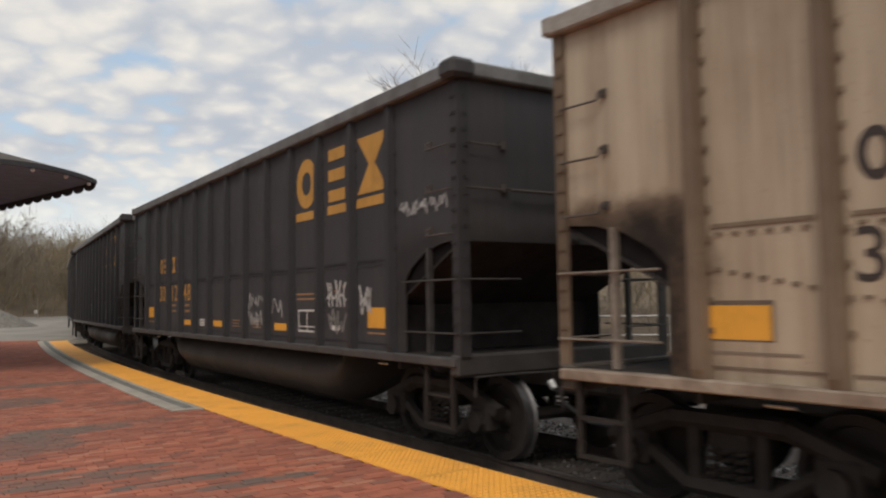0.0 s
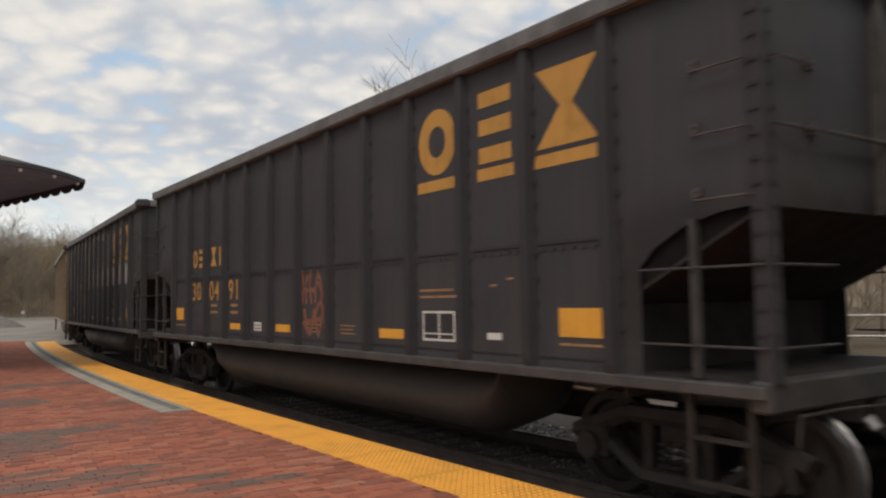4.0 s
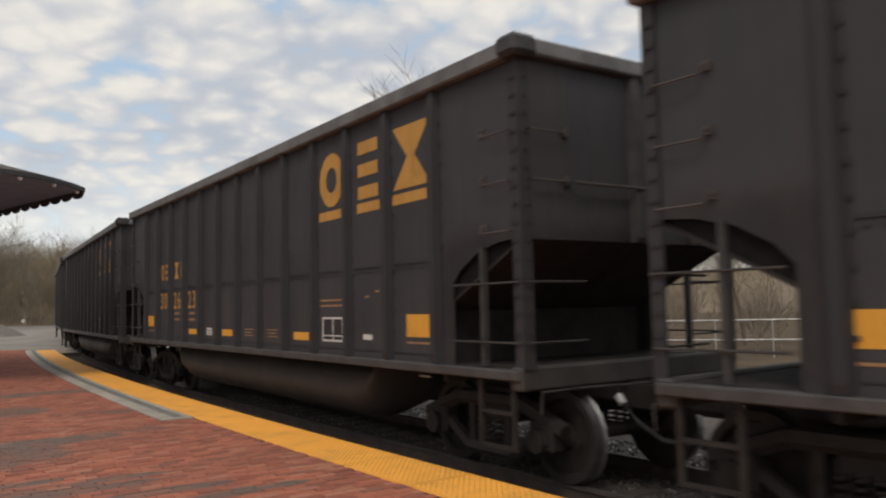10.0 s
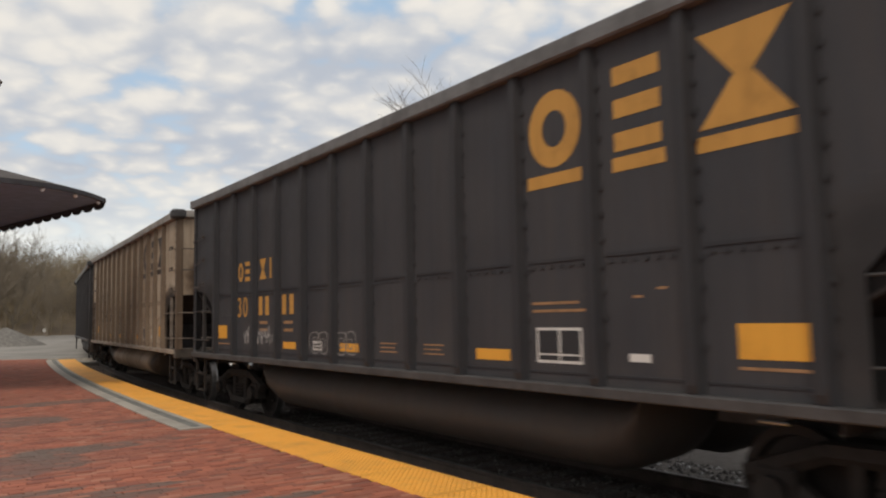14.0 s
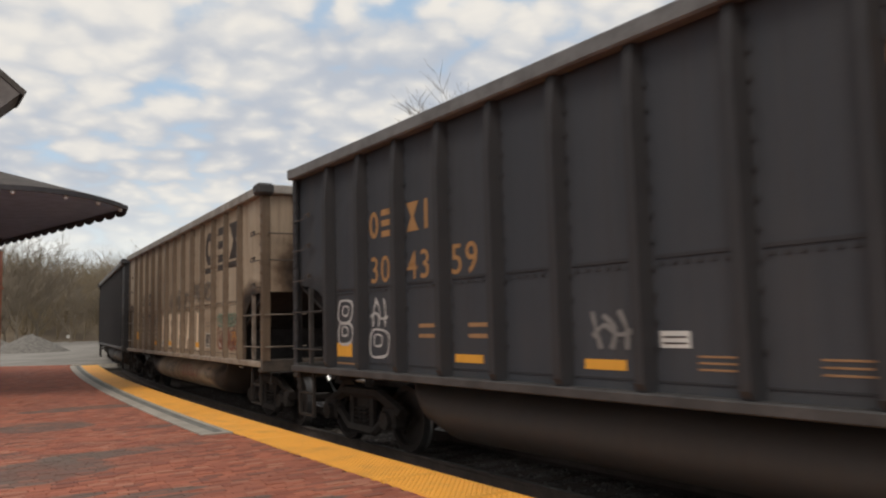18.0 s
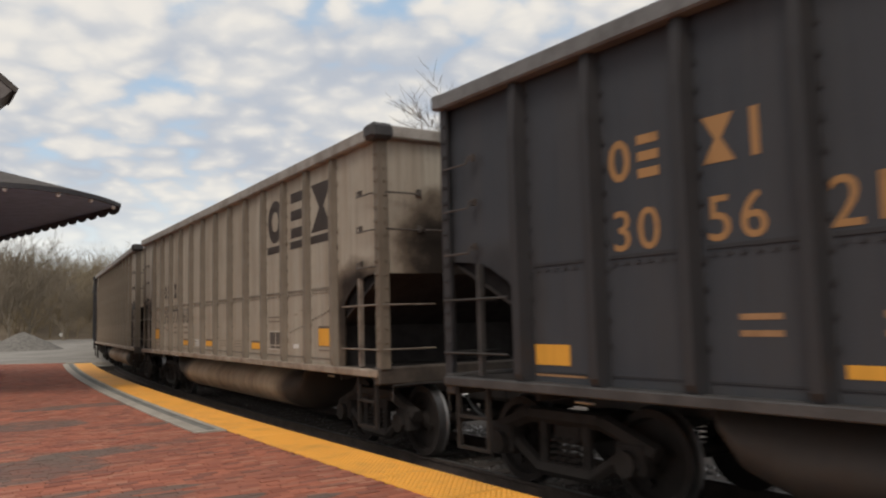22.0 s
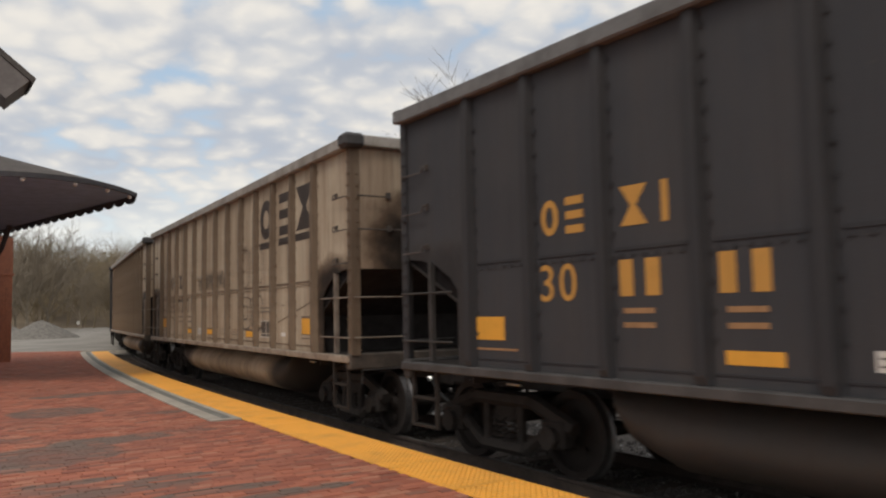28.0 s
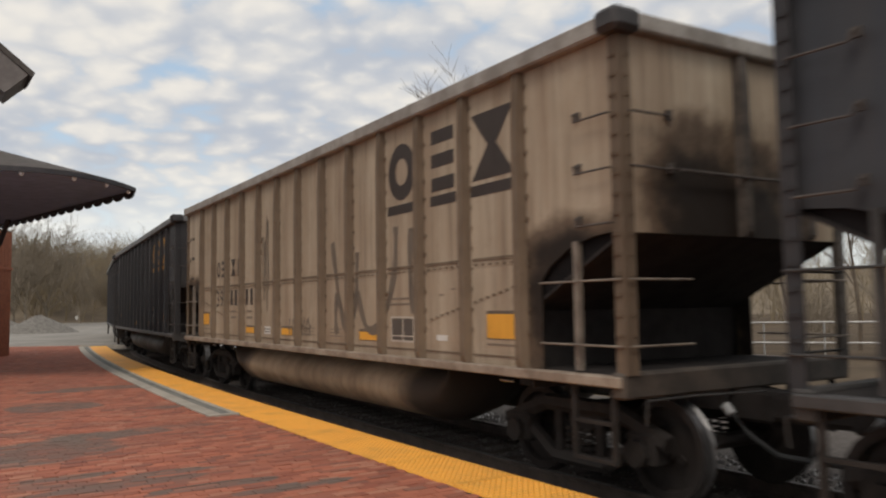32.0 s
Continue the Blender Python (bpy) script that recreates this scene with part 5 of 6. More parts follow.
    for x in (-0.45, -1.45):
        for k in range(3):
            part("stencil", plate(x + 0.2, x - 0.2 + 0.06 * (k % 2), 1.36 + 0.05 * k, 1.375 + 0.05 * k), small, car)
    # framed data panel
    bz0, bz1 = 1.34, 1.66
    for a in ((bx0, bx1, bz0, bz0 + 0.025), (bx0, bx1, bz1 - 0.025, bz1), (bx0, bx0 - 0.025, bz0 + 0.025, bz1 - 0.025), (bx1 + 0.025, bx1, bz0 + 0.025, bz1 - 0.025), (bx0 - 0.3, bx0 - 0.325, bz0 + 0.025, bz1 - 0.025), (bx0 - 0.03, bx1 + 0.03, bz0 + 0.07, bz0 + 0.085)):
        part("data_frame", plate(*a), M["worn_frame"] if mat is M["black_mark"] else M["white"], car)
    part("data_panel", plate(bx0 - 0.026, bx1 + 0.026, bz0 + 0.026, bz1 - 0.026, PLY - 0.002), M["worn_panel"] if mat is M["black_mark"] else M["window"], car, "dark data panel")
    for k in range(2):
        part("stencil", plate(bx0 + 0.05, bx1 - 0.05 + 0.08 * k, 1.80 + 0.07 * k, 1.825 + 0.07 * k), small, car)
    part("label", plate(bar + 0.11, bar - 0.11, 1.385, 1.45), M["white"], car, "white data label")
    for k in range(3):
        part("chalk_mark", plate(-4.4 - 0.25 * k, -4.5 - 0.25 * k, 1.90 + 0.06 * k, 1.92 + 0.06 * k), small, car)


def spline(pts, n=7):
    """A smooth line through points."""
    out = []
    for i in range(len(pts) - 1):
        p0, p1, p2, p3 = pts[max(i - 1, 0)], pts[i], pts[i + 1], pts[min(i + 2, len(pts) - 1)]
        for k in range(n):
            t = k / n
            out.append(tuple(0.5 * (2 * b + (c - a) * t + (2 * a - 5 * b + 4 * c - d) * t * t + (3 * b - a - 3 * c + d) * t ** 3) for a, b, c, d in zip(p0, p1, p2, p3)))
    return out + [pts[-1]]


def add_stroke(bm, st, width, y):
    left, right = [], []
    for i, (x, z) in enumerate(st):
        a, b = st[max(i - 1, 0)], st[min(i + 1, len(st) - 1)]
        dx, dz = b[0] - a[0], b[1] - a[1]
        q = math.hypot(dx, dz) or 1.0
        ww = width * (0.8 + 0.2 * math.sin(i * 0.7))
        left.append(bm.verts.new((x - dz / q * ww, y, z + dx / q * ww)))
        right.append(bm.verts.new((x + dz / q * ww, y, z - dx / q * ww)))
    for i in range(len(st) - 1):
        bm.faces.new((left[i], left[i + 1], right[i + 1], right[i]))


def scrawl(rng, x0, x1, z0, z1, width, style, y=PLY + 0.0015):
    """Spray-painted writing nobody can read, in strokes of that width."""
    bm = bmesh.new()
    span, h, cz = abs(x1 - x0), (z1 - z0) * 0.5, (z0 + z1) / 2
    n = max(1, int(span / (1.9 * h) + 0.5))
    width *= 0.55
    w = span / n * 0.5
    for g in range(n):
        cx = x0 + (x1 - x0) * (g + 0.5) / n
        U = rng.uniform
        if style == "bubble":
            t0, a1, a2 = U(0, 6), U(0.08, 0.2), U(0, 6)
            def lobe(k, dx, dz):
                return [(cx + dx + k * w * 1.15 * math.copysign(abs(math.cos(t)) ** 0.65, math.cos(t)) * (1 + a1 * 0.5 * math.sin(2 * t + a2)), cz + dz + k * h * math.copysign(abs(math.sin(t)) ** 0.75, math.sin(t)) * (1 + 0.06 * math.cos(3 * t + t0))) for t in np.linspace(0, math.tau, 30)]
            add_stroke(bm, lobe(1.0, 0, 0), width, y)
            if h < 0.4:
                add_stroke(bm, lobe(0.42, U(-0.15, 0.15) * w, U(-0.1, 0.25) * h), width * 0.8, y)
        elif style == "fill":
            t0 = U(0, 6)
            ring = [(cx + w * 1.25 * math.cos(t) * (0.9 + 0.1 * math.sin(3 * t + t0)), cz + h * max(-1, 1.15 * math.sin(t)) * (0.85 + 0.15 * math.sin(4 * t + t0))) for t in np.linspace(0, math.tau, 24)[:-1]]
            c = bm.verts.new((cx, y, cz))
            vs = [bm.verts.new((a, y, b)) for a, b in ring]
            for i in range(len(vs)):
                bm.faces.new((c, vs[i], vs[(i + 1) % len(vs)]))
        elif style == "round":
            # loose arcs that cross each other
            for k in range(2):
                a0, a1, tw, hh = U(0, 6.2), U(2.6, 4.8), w * U(0.7, 1.2), h * U(0.6, 1.0)
                ox, oz = U(-0.4, 0.4) * w, U(-0.25, 0.25) * h
                add_stroke(bm, [(cx + ox + tw * math.cos(a0 + a1 * q / 13) * (1 + 0.02 * q), cz + oz + hh * math.sin(a0 + a1 * q / 13)) for q in range(14)], width, y)
            add_stroke(bm, spline([(cx - w * U(0.6, 1.1), cz + h * U(-0.9, 0.9)), (cx + U(-0.2, 0.2) * w, cz + h * U(-0.5, 0.5)), (cx + w * U(0.6, 1.1), cz + h * U(-0.9, 0.9))]), width * 0.8, y)
        elif style == "crown":
            for k in range(3):
                bx = cx + w * (k - 1) * 0.66
                add_stroke(bm, spline([(bx + U(-0.1, 0.1) * w, cz - h), (bx + U(-0.2, 0.2) * w, cz), (bx + U(-0.5, 0.5) * w, cz + h * U(0.6, 1.0))]), width, y)
            add_stroke(bm, spline([(cx - w, cz + U(-0.4, 0.2) * h), (cx - w * 0.3, cz - h * U(0.2, 0.6)), (cx + w * 0.4, cz + h * U(-0.2, 0.3)), (cx + w, cz - h * 0.4)]), width, y)
        else:
            up = rng.choice((1, -1))
            pts = [(cx - w * 0.8, cz + up * h * U(0.5, 1)), (cx - w * U(0.3, 0.6), cz - up * h * U(0.6, 1)), (cx + w * U(-0.2, 0.2), cz + up * h * U(0.2, 0.9)), (cx + w * U(0.2, 0.6), cz - up * h * U(0.3, 1)), (cx + w * U(0.7, 1.1), cz + up * h * U(-0.2, 0.6))]
            add_stroke(bm, spline(pts), width, y)
            if h > 0.2:
                pts = [(cx - w * U(0.6, 1.1), cz - h * U(0.5, 1)), (cx - w * U(0.2, 0.6), cz + h * U(0.5, 1)), (cx + w * U(0.0, 0.5), cz - h * U(0.1, 0.6)), (cx + w * U(0.6, 1.2), cz + h * U(0.3, 1))]
                add_stroke(bm, spline(pts), width * 1.2, y)
            if rng.random() < 0.6:
                add_stroke(bm, spline([(cx - w * U(0.4, 0.9), cz + h * U(-0.3, 0.3)), (cx, cz + h * U(-0.2, 0.2)), (cx + w * U(0.5, 1), cz + h * U(-0.3, 0.3))]), width, y)
    return bm


# kind, number, graffiti as (colour, from, to, low, high, stroke, style); the train in its order
C, D, S, P = "cream", "dark", "slate", "peeled"
T, B, F, K, L = "tag", "bubble", "fill", "crown", "round"
W, G, X, R, N = "white_spray", "grey_spray", "black_spray", "rust_spray", "green_spray"
TRAIN = (
    (C, "39????", ()),
    (D, "301248", ((W, -1.02, -1.90, 1.66, 1.95, 0.026, T), (W, -1.05, -1.85, 1.36, 1.64, 0.026, T), (W, -2.15, -2.64, 1.48, 1.86, 0.03, T), (G, -4.2, -4.95, 1.34, 1.70, 0.05, T), (W, -4.2, -4.9, 1.70, 2.07, 0.045, K), (W, -5.15, -5.5, 1.55, 2.05, 0.035, T), (W, -6.2, -7.2, 2.72, 2.92, 0.022, T))),
    (D, "301072", ((G, 0.98, 0.06, 1.45, 1.88, 0.07, K), (W, 0.95, 0.1, 1.44, 1.84, 0.05, L), (W, -0.66, -0.96, 2.32, 2.68, 0.05, K), (W, -1.6, -1.95, 2.35, 2.68, 0.05, K), (W, -0.1, -0.25, 2.3, 2.4, 0.03, T))),
    (D, "300???", ((W, -0.2, -0.8, 1.35, 1.7, 0.03, T), (W, -4.2, -5.0, 1.3, 2.0, 0.04, B))),
    (D, "300491", ((R, -0.04, -0.9, 1.75, 2.25, 0.06, K), (R, -0.1, -0.85, 1.25, 1.8, 0.06, T))),
    (P, "301902", ()),
    (C, "398270", ((X, 7.0, 6.2, 3.1, 3.6, 0.02, T), (X, 6.1, 5.2, 2.5, 3.1, 0.03, T), (X, 3.2, 2.1, 1.9, 2.7, 0.045, T), (X, 2.0, -5.0, 1.75, 2.65, 0.05, B), (X, 2.6, -2.9, 1.30, 1.75, 0.05, L), (X, -3.0, -5.0, 1.3, 1.9, 0.03, B))),
    (D, "302592", ((N, 5.45, 3.6, 1.30, 1.70, 0.035, T), (W, 1.3, 0.55, 1.50, 1.90, 0.045, B), (G, 0.2, -0.6, 1.5, 1.9, 0.03, T), (G, -1.0, -2.2, 1.4, 1.9, 0.035, T), (R, -2.2, -3.0, 1.45, 1.75, 0.05, T))),
    (D, "300667", ((G, 2.2, -0.45, 1.22, 2.30, 0.06, T), (G, 2.1, 0.2, 1.24, 1.8, 0.04, B))),
    (D, "302623", ()),
    (D, "300451", ()),
    (D, "300253", ()),
    (D, "30????", ((W, 4.6, 3.0, 1.35, 1.7, 0.022, T), (G, 1.8, 0.4, 1.3, 1.6, 0.025, B))),
    (C, "398362", ((X, 1.15, 0.25, 1.55, 2.15, 0.06, B), (X, 1.3, 0.2, 1.38, 1.6, 0.02, T))),
    (D, "301120", ((W, -6.9, -7.3, 3.75, 3.92, 0.05, B),)),
    (S, "304359", ((W, 5.96, 5.58, 1.80, 2.12, 0.04, B), (W, 5.96, 5.58, 1.50, 1.80, 0.04, B), (W, 5.02, 4.56, 1.74, 2.16, 0.038, K), (W, 5.02, 4.56, 1.34, 1.70, 0.038, B), (G, 0.88, 0.4, 1.51, 1.87, 0.05, K), (W, -1.8, -2.6, 1.50, 2.15, 0.05, K), (W, -2.74, -3.3, 1.34, 1.87, 0.04, T))),
    (C, "397565", ((X, 0.62, -1.4, 2.27, 2.66, 0.075, L), (X, 0.55, -1.3, 2.30, 2.62, 0.05, T), (X, -1.55, -3.6, 2.36, 2.80, 0.085, L), (X, -1.6, -3.5, 2.40, 2.76, 0.05, T), (X, -3.62, -4.05, 1.98, 2.46, 0.06, T), (R, -4.3, -5.9, 1.34, 1.80, 0.05, B), (N, -4.3, -5.6, 1.80, 2.04, 0.05, B), (R, -4.3, -6.0, 1.32, 1.7, 0.04, T))),
    (D, "300175", ((G, 1.2, 0.15, 2.66, 3.38, 0.045, K), (W, 1.95, 1.2, 1.45, 2.03, 0.03, K), (W, 0.22, -0.44, 1.24, 2.04, 0.03, B), (W, -0.52, -1.14, 1.24, 2.04, 0.03, B), (W, -1.25, -1.7, 1.3, 2.0, 0.03, L), (W, -1.9, -2.75, 1.82, 2.04, 0.026, T), (W, -2.0, -2.5, 1.4, 1.75, 0.03, B))),
    (S, "30562?", ()),
    (C, "397760", ()),
    (C, "398209", ((X, 0.35, -0.75, 1.80, 2.08, 0.018, T), (X, 0.2, -0.8, 1.66, 1.84, 0.014, T))),
    (P, "301478", ((W, -1.0, -1.3, 1.58, 1.84, 0.03, K),)),
    (C, "39?075", ((X, 0.4, -1.7, 1.80, 2.25, 0.035, T), (X, 0.3, -1.6, 1.5, 1.9, 0.02, T), (X, -4.0, -4.7, 1.42, 2.15, 0.016, K), (X, -0.4, -1.0, 1.3, 1.6, 0.03, T))),
    (D, "30????", ()),
    (C, "397231", ((X, 1.75, -0.65, 2.29, 2.80, 0.035, T), (X, 1.6, -0.6, 2.35, 2.7, 0.025, K), (X, -1.72, -3.3, 2.32, 3.05, 0.018, B), (X, -1.9, -2.3, 2.9, 3.15, 0.02, T), (X, -1.86, -3.3, 1.50, 2.12, 0.035, B))),
    (C, "398863", ((X, 7.2, 6.8, 3.25, 3.95, 0.016, B), (X, 5.3, 4.75, 3.35, 3.95, 0.02, T), (X, 5.25, 4.9, 2.82, 3.18, 0.014, B), (X, 6.4, 5.85, 1.30, 2.70, 0.03, T), (G, 5.5, 3.7, 1.72, 1.90, 0.05, B), (X, 5.4, 4.0, 1.30, 1.64, 0.024, T), (X, 2.5, 1.75, 1.30, 2.10, 0.035, T), (X, 0.8, -0.8, 1.4, 2.0, 0.02, T))),
    (S, "303165", ()),
    (C, "39????", ((X, 0.5, -0.5, 1.34, 1.66, 0.04, K), (X, 1.85, 1.5, 1.7, 3.5, 0.03, T))),
    (D, "30????", ()),
    (D, "30????", ()),
    (D, "30????", ()),
)
# sprayed on the tubs below: car, colour, from, to
TUB_TAGS = ((6, X, 2.6, -3.2), (7, W, -0.6, -2.2), (16, X, 2.1, 0.8), (16, R, 0.0, -1.6), (16, X, -2.4, -3.3), (17, G, 0.2, -1.6))
LABELS = {C: "weathered cream open-top coal car with soot-stained ends", D: "black open-top coal car with orange markings",
          S: "faded black coal car with dull orange markings", P: "black coal car with pale peeling upper panels"}
CARS = []
FLAKES_WIDE = ((0, 0.75, 0.4, 0.30, 0.75), (1, 0.55, 0.9, 0.12, 0.94), (2, 0.35, 0.7, 0.05, 0.97), (3, 0.55, 0.5, 0.15, 0.78), (4, 0.62, 0.75, 0.28, 0.92), (5, 0.5, 0.95, 0.28, 0.80), (5, 0.7, 0.6, 0.6, 1.0),
               (6, 0.45, 0.85, 0.22, 0.85), (6, 0.7, 0.55, 0.6, 1.0), (7, 0.5, 1.0, 0.27, 0.8), (7, 0.68, 0.6, 0.6, 1.0), (8, 0.5, 0.62, 0.22, 1.0), (8, 0.6, 0.8, 0.62, 1.0), (9, 0.5, 1.05, 0.20, 1.0), (10, 0.5, 1.05, 0.24, 1.0), (11, 0.5, 1.05, 0.22, 1.0))
FLAKES_FEW = ((1, 0.5, 0.25, 0.55, 0.7), (2, 0.6, 0.3, 0.5, 0.85), (6, 0.45, 0.62, 0.33, 0.92), (7, 0.42, 0.62, 0.38, 0.80), (8, 0.25, 0.5, 0.40, 1.0), (8, 0.45, 0.9, 0.80, 1.0), (9, 0.5, 0.6, 0.20, 0.9), (9, 0.5, 0.9, 0.85, 1.0), (10, 0.68, 0.62, 0.18, 1.0), (11, 0.55, 0.8, 0.22, 1.0))


def paint_remnant(rng, n, mid, wide, low, high):
    """A thin flake of paint on panel n with wavering sides and a lobed lower edge."""
    z0, z1, left = 2.345, 4.09, 5.93 - n
    lobes, phase = rng.choice((1.6, 2.2, 2.8)), rng.uniform(0, 6)
    pts = [(mid - wide * 0.5 * (1 - 0.25 * math.sin(3 * q + phase)) + rng.uniform(-0.018, 0.018), high + (low - high) * q) for q in np.linspace(0, 0.86, 9)]
    pts += [(mid + wide * (q - 0.5) * 0.9, low + 0.055 * (1 + math.sin(lobes * math.pi * q + phase)) + 0.03 * math.sin(lobes * 8 * q + 2 * phase)) for q in np.linspace(0.06, 0.94, 9)]
    pts += [(mid + wide * 0.5 * (1 - 0.25 * math.sin(4 * q + phase)) + rng.uniform(-0.018, 0.018), high + (low - high) * q) for q in np.linspace(0.86, 0, 9)]
    pts = [(left - 0.86 * min(max(u, 0.0), 1.0), z0 + (z1 - z0) * min(max(v, 0.02), 1.0)) for u, v in pts]
    if high < 0.99:
        pts = spline(pts, 3)
    return prism([(x, WIDE + 0.0025, z) for x, z in pts], (0, -0.002, 0))


def build_train():
    shared = {"frame": side_frame_mesh(), "spring": spring_mesh(), "wheels": wheelset_mesh()}
    dark = ("dark_rib", "dark_tub", "chord", "dark_rod", "dark_sill")
    templates = {C: build_car_template(*[M[k] for k in ("cream", "cream_rib", "cream_tub", "cream_chord", "rod", "cream_sill")], shared, M["cream_end"], RIBS),
                 D: build_car_template(M["dark"], *[M[k] for k in dark], shared, M["dark"], RIBS),
                 S: build_car_template(M["slate"], *[M[k] for k in dark], shared, M["slate"], RIBS_FINE, SLATE_INSET),
                 P: build_car_template(M["peeled"], *[M[k] for k in dark], shared, M["dark"], RIBS)}
    used = set()
    for kind, digits, tags in TRAIN:
        if kind in used:
            car = copy_thing(templates[kind], Matrix())
        else:
            used.add(kind)
            car = templates[kind]
        tagged(car, LABELS[kind] + (" and graffiti" if tags else ""))
        CARS.append(car)
    # some cream cars have weathered greyer
    grey = {"cream": "pale", "cream_end": "pale_end", "cream_rib": "pale_rib"}
    swap = {M[a]: M[b] for a, b in grey.items()}
    for i in (19, 20):
        for ob in CARS[i].children:
            if ob.type == "MESH" and ob.data.materials and ob.data.materials[0] in swap:
                new_mat = swap[ob.data.materials[0]]
                ob.material_slots[0].link = "OBJECT"
                ob.material_slots[0].material = new_mat
    rng = random.Random(21)
    for car, (kind, digits, tags) in zip(CARS, TRAIN):
        mat = M["black_mark"] if kind == C else M["dull_orange"] if kind == S else M["orange"]
        before = set(car.children)
        add_marks(car, digits, mat, M["faint_mark"] if kind == C else M["faded_orange"], kind == S, rng)
        for i, (col, x0, x1, z0, z1, w, style) in enumerate(tags):
            tagged(part("graffiti", scrawl(rng, x0, x1, z0, z1, w, style, PLY + 0.0015 + 0.001 * i), M[col], car), "sprayed graffiti tag", "", "", "stuff")
        if kind == S:
            for ob in set(car.children) - before:
                ob.matrix_basis = Matrix.Translation((0, -SLATE_INSET, 0)) @ ob.matrix_basis
    for i, col, x0, x1 in TUB_TAGS:
        bm = scrawl(rng, x0, x1, 0.62, 0.88, 0.032, L, 1.345)
        for v in bm.verts:
            v.co.y = 0.72 + 0.64 * math.sqrt(1 - min(((0.70 - v.co.z) / 0.38) ** 2, 0.9)) + 0.010
        tagged(part("graffiti", bm, M[col], CARS[i]), "sprayed graffiti on the tub", "", "", "stuff")
    # silver fill that ends in flames, over panels and ribs, with a grey smear beside it
    def fill(name, outline, col, car, ribs, lo, hi):
        me = prism([(x, PLY + 0.003, z) for x, z in outline], (0, -0.002, 0))
        part("graffiti", me, M[col], car, name)
        for x in ribs:
            part("graffiti", plate(x + 0.049, x - 0.049, lo, hi, WIDE + 0.091), M[col], car, name)
    flame = ((-0.62, 1.22), (-0.66, 1.80), (-0.85, 2.06), (-1.0, 1.92), (-1.2, 2.30), (-1.35, 2.12), (-1.58, 2.76), (-1.72, 2.40), (-1.9, 2.66), (-2.08, 2.16), (-2.25, 2.48), (-2.40, 2.05), (-2.62, 2.30), (-2.72, 1.80), (-2.60, 1.22))
    fill("silver sprayed fill with flame tips", flame, "silver", CARS[8], (-1, -2), 1.25, 2.3)
    fill("faint grey sprayed fill", ((2.15, 1.28), (2.0, 1.80), (1.6, 2.0), (1.1, 1.85), (0.5, 2.05), (0.1, 1.8), (-0.45, 1.9), (-0.40, 1.26)), "smear", CARS[8], (2, 1, 0), 1.3, 1.8)
    wisps = random.Random(8)
    for col, wide, count in (("white_spray", 0.035, 9), ("smear", 0.016, 7), ("white", 0.018, 5)):
        for k in range(count):
            bm, x = bmesh.new(), -0.75 - 1.85 * (k + wisps.uniform(0, 0.8)) / count
            z = wisps.uniform(1.3, 1.6)
            pts = [(x, z)]
            for q in range(4):
                pts.append((x + wisps.uniform(-0.16, 0.12), z + 0.27 * (q + 1) * wisps.uniform(0.7, 1.1)))
            add_stroke(bm, spline(pts), wide, PLY + 0.005 + 0.001 * k)
            part("graffiti", bm, M[col], CARS[8], "sprayed wisp")
    # black paint left on the pale panels: panel, middle, width, low, high (shares of the panel)
    for i, flakes in ((5, FLAKES_WIDE), (21, FLAKES_FEW)):
        for k, (n, mid, wide, low, high) in enumerate(flakes):
            part("paint_remnant", paint_remnant(random.Random(100 * i + k), n, mid, wide, low, high), M["dark"], CARS[i], "ragged remnant of black paint")
    # one car has red below its yellow reflectors
    for x0, x1 in ((2.82, 2.34), (0.85, 0.33), (-2.25, -2.80)):
        part("reflector", plate(x0, x1, 1.235, 1.334, PLY + 0.004), M["red_plate"], CARS[8], "dull red reflector panel")
        part("reflector", plate(x0, x1, 1.336, 1.435, PLY + 0.004), M["yellow"], CARS[8], "yellow reflector panel")
    # big black dripping strokes on one cream car
    bm = bmesh.new()
    for pts in ([(-1.35, 2.75), (-1.55, 2.0), (-1.85, 1.45), (-2.15, 1.9), (-2.2, 2.55)], [(-2.2, 2.0), (-2.5, 1.5), (-2.95, 1.6), (-3.3, 2.2), (-3.35, 2.8)], [(-3.75, 2.75), (-3.72, 2.2), (-3.8, 1.7)], [(-1.5, 2.0), (-1.45, 1.6), (-1.5, 1.4)]):
        add_stroke(bm, spline(pts), 0.075, PLY + 0.0015)
    part("graffiti", bm, M["black_spray"], CARS[27], "dripping black sprayed strokes")
    for y0, y1, z0, z1 in ((1.40, 1.22, 3.74, 3.95), (1.02, 0.86, 3.70, 3.86), (0.78, 0.62, 3.78, 3.93), (0.5, 0.42, 3.72, 3.82)):
        ym, zm, a, b = (y0 + y1) / 2, (z0 + z1) / 2, (y0 - y1) * 0.8, (z1 - z0) * 0.75
        ring = [(-HALF - 0.006, ym + a * math.cos(q) * (1 + 0.25 * math.sin(3 * q + y0)), zm + b * math.sin(q) * (1 + 0.2 * math.cos(4 * q))) for q in np.linspace(0, math.tau, 15)[:-1]]
        part("paint_patch", prism(ring, (0.004, 0, 0)), M["white"], CARS[14], "patch of flaking pale paint")
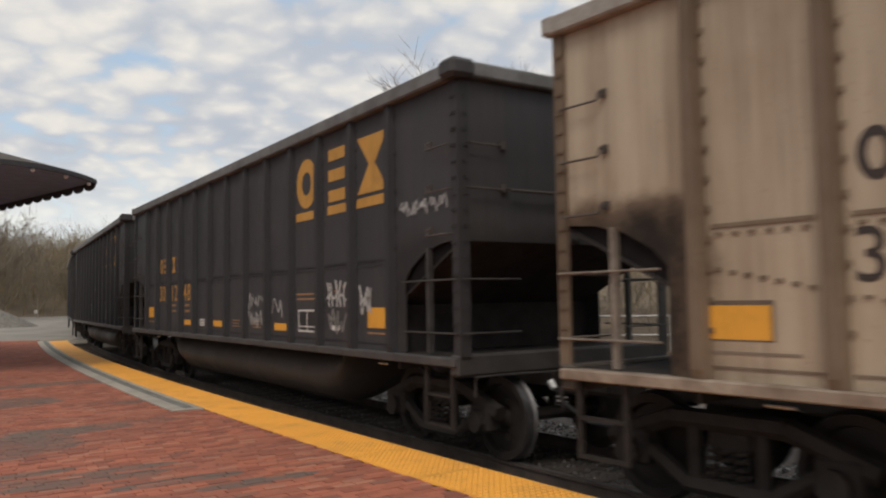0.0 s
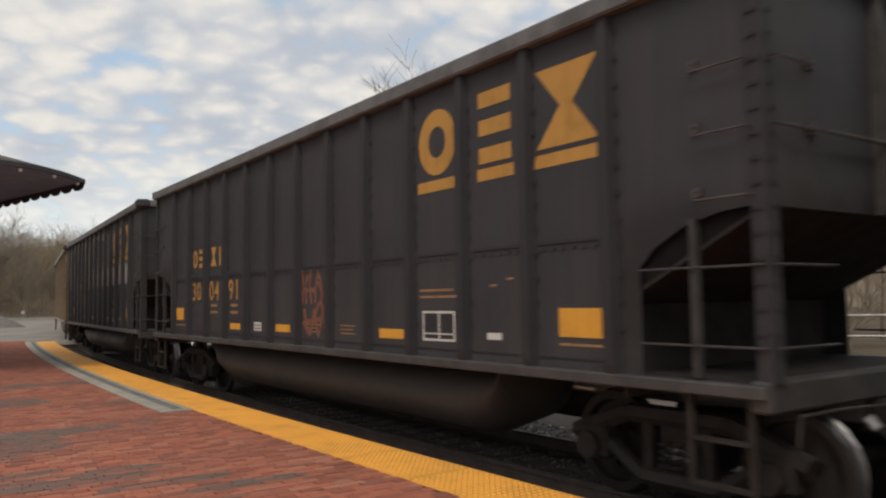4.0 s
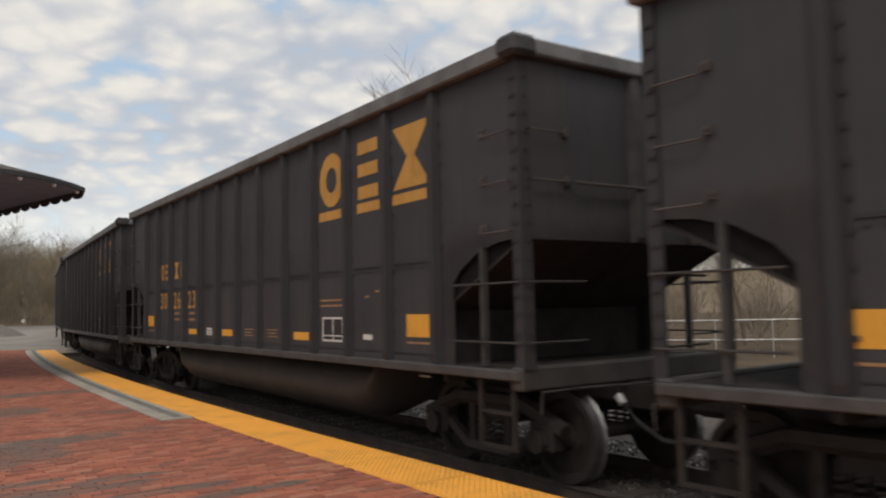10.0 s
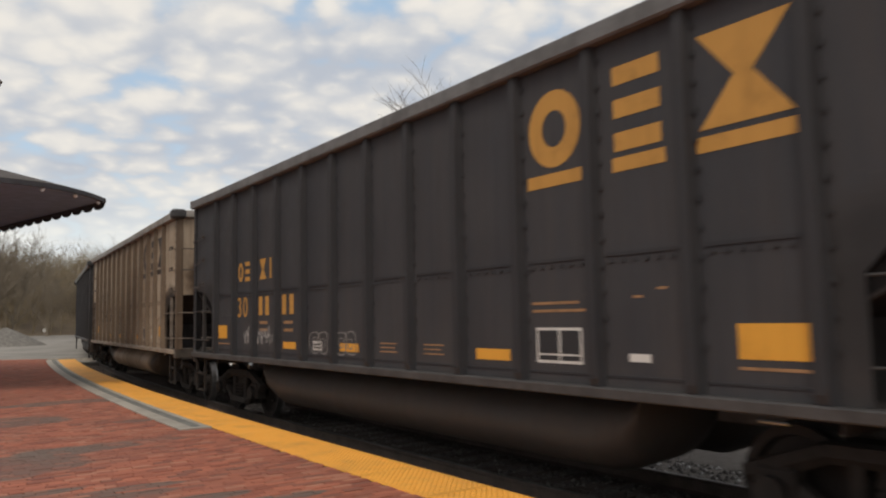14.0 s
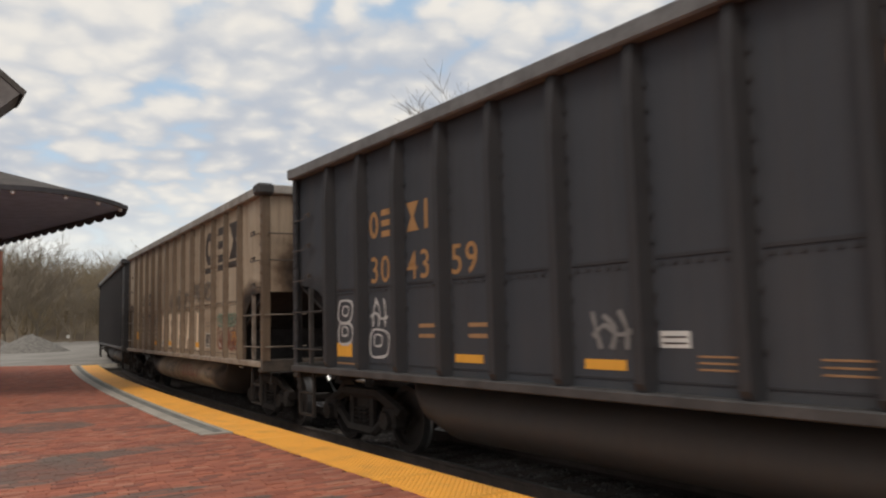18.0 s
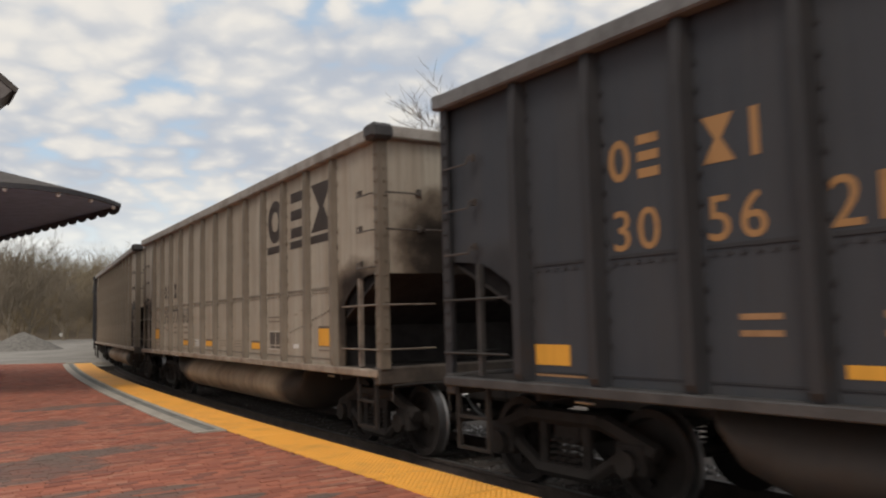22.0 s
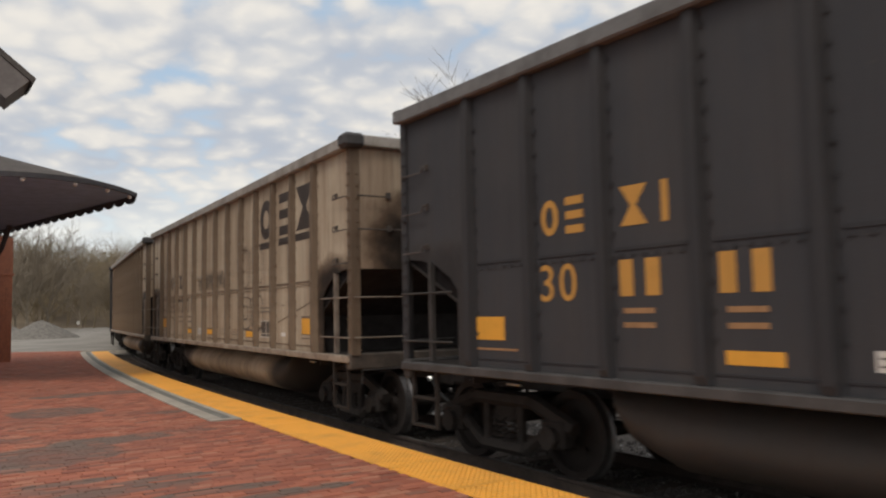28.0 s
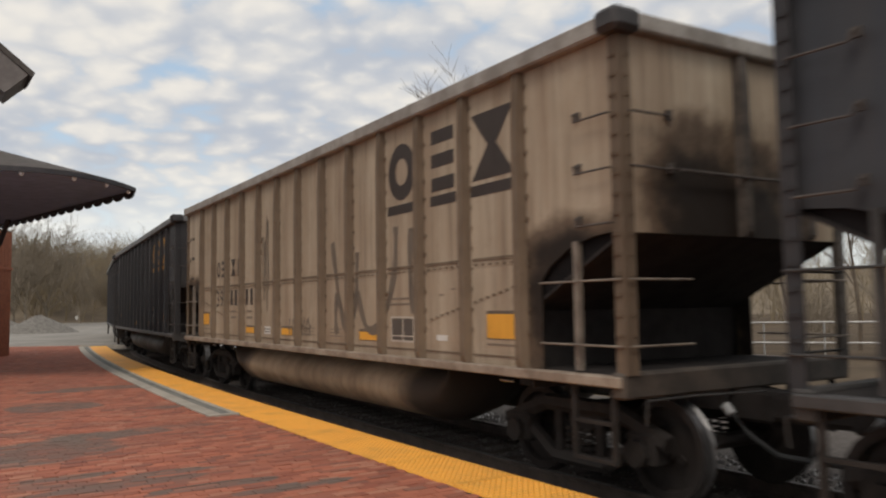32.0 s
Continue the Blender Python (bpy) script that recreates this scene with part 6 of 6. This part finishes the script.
    # painted letters in the panels of one cream car
    for k, ch in enumerate("NEPAL"):
        at = Matrix.Translation((1.80 - k * 1.01, PLY - 0.001, 1.33)) @ FACE @ pose(0, 0, 0, 0, 0, (-4, 5, -3, 4, -5)[k]) @ Matrix.Diagonal((1.02, 1, 1, 1))
        part("graffiti_letter", text_mesh(ch, 1.13, M["cream_spray"], 0.034), None, CARS[16], "bright cream sprayed block letter", at)
        part("letter_outline", text_mesh(ch, 1.13, M["black_spray"], 0.055), None, CARS[16], "brown sprayed outline", Matrix.Translation((0, -0.0015, 0)) @ at)


# ---------------------------------------------------------------- movement
UNEVEN = ((0, 8, 14, 17, 18, 19, 21, 22, 24, 26, 28.5, 30, 31, 32), (0.1, 0.0, 0.05, 0.3, -0.15, -0.1, -0.2, -0.17, 0.1, 0.35, 0.05, 0.2, -0.02, 0.0))   # seconds, metres


def run(t):
    """Place of the first car along the track at t seconds."""
    return -8.32 - 12.976 * t - 0.007 * t * t + float(np.interp(t, UNEVEN[0], UNEVEN[1]))


def car_pose(s):
    a, b = beside(s - TRUCK, 0), beside(s + TRUCK, 0)
    d = b - a
    m = (a + b) / 2
    return pose(m.x, m.y, 0, 0, 0, math.degrees(math.atan2(d.y, d.x)))


def motions():
    times = [i * 0.5 for i in range(int(SECONDS * 2) + 1)]
    for i, car in enumerate(CARS):
        walk(car, [(t, car_pose(run(t) + PITCH * i)) for t in times])
        # the wheels roll while their car passes the platform
        seen = [t for t in np.arange(0, SECONDS + 0.001, 1 / 30) if -9 < run(t) + PITCH * i < 26]
        if len(seen) < 2:
            continue
        for truck in [o for o in car.children if o.name.startswith("truck")]:
            for axle in [o for o in truck.children if o.name.startswith("wheelset")]:
                x = axle.matrix_basis.translation.x
                base = run(seen[0])
                rows = []
                for t in seen:
                    rows.append((float(t), pose(x, 0, WHEEL_R, 0, 0, 0) @ Matrix.Rotation((run(t) - base) / WHEEL_R, 4, "Y")))
                if seen[0] > 0:
                    rows.insert(0, (0.0, rows[0][1]))
                if seen[-1] < SECONDS - 0.001:
                    rows.append((SECONDS, rows[-1][1]))
                walk(axle, rows)


build_ground()
build_track()
platform = build_platform()
build_tactile()
build_station()
build_trees()
build_lot_things()
build_train()
build_paving(platform)
motions()
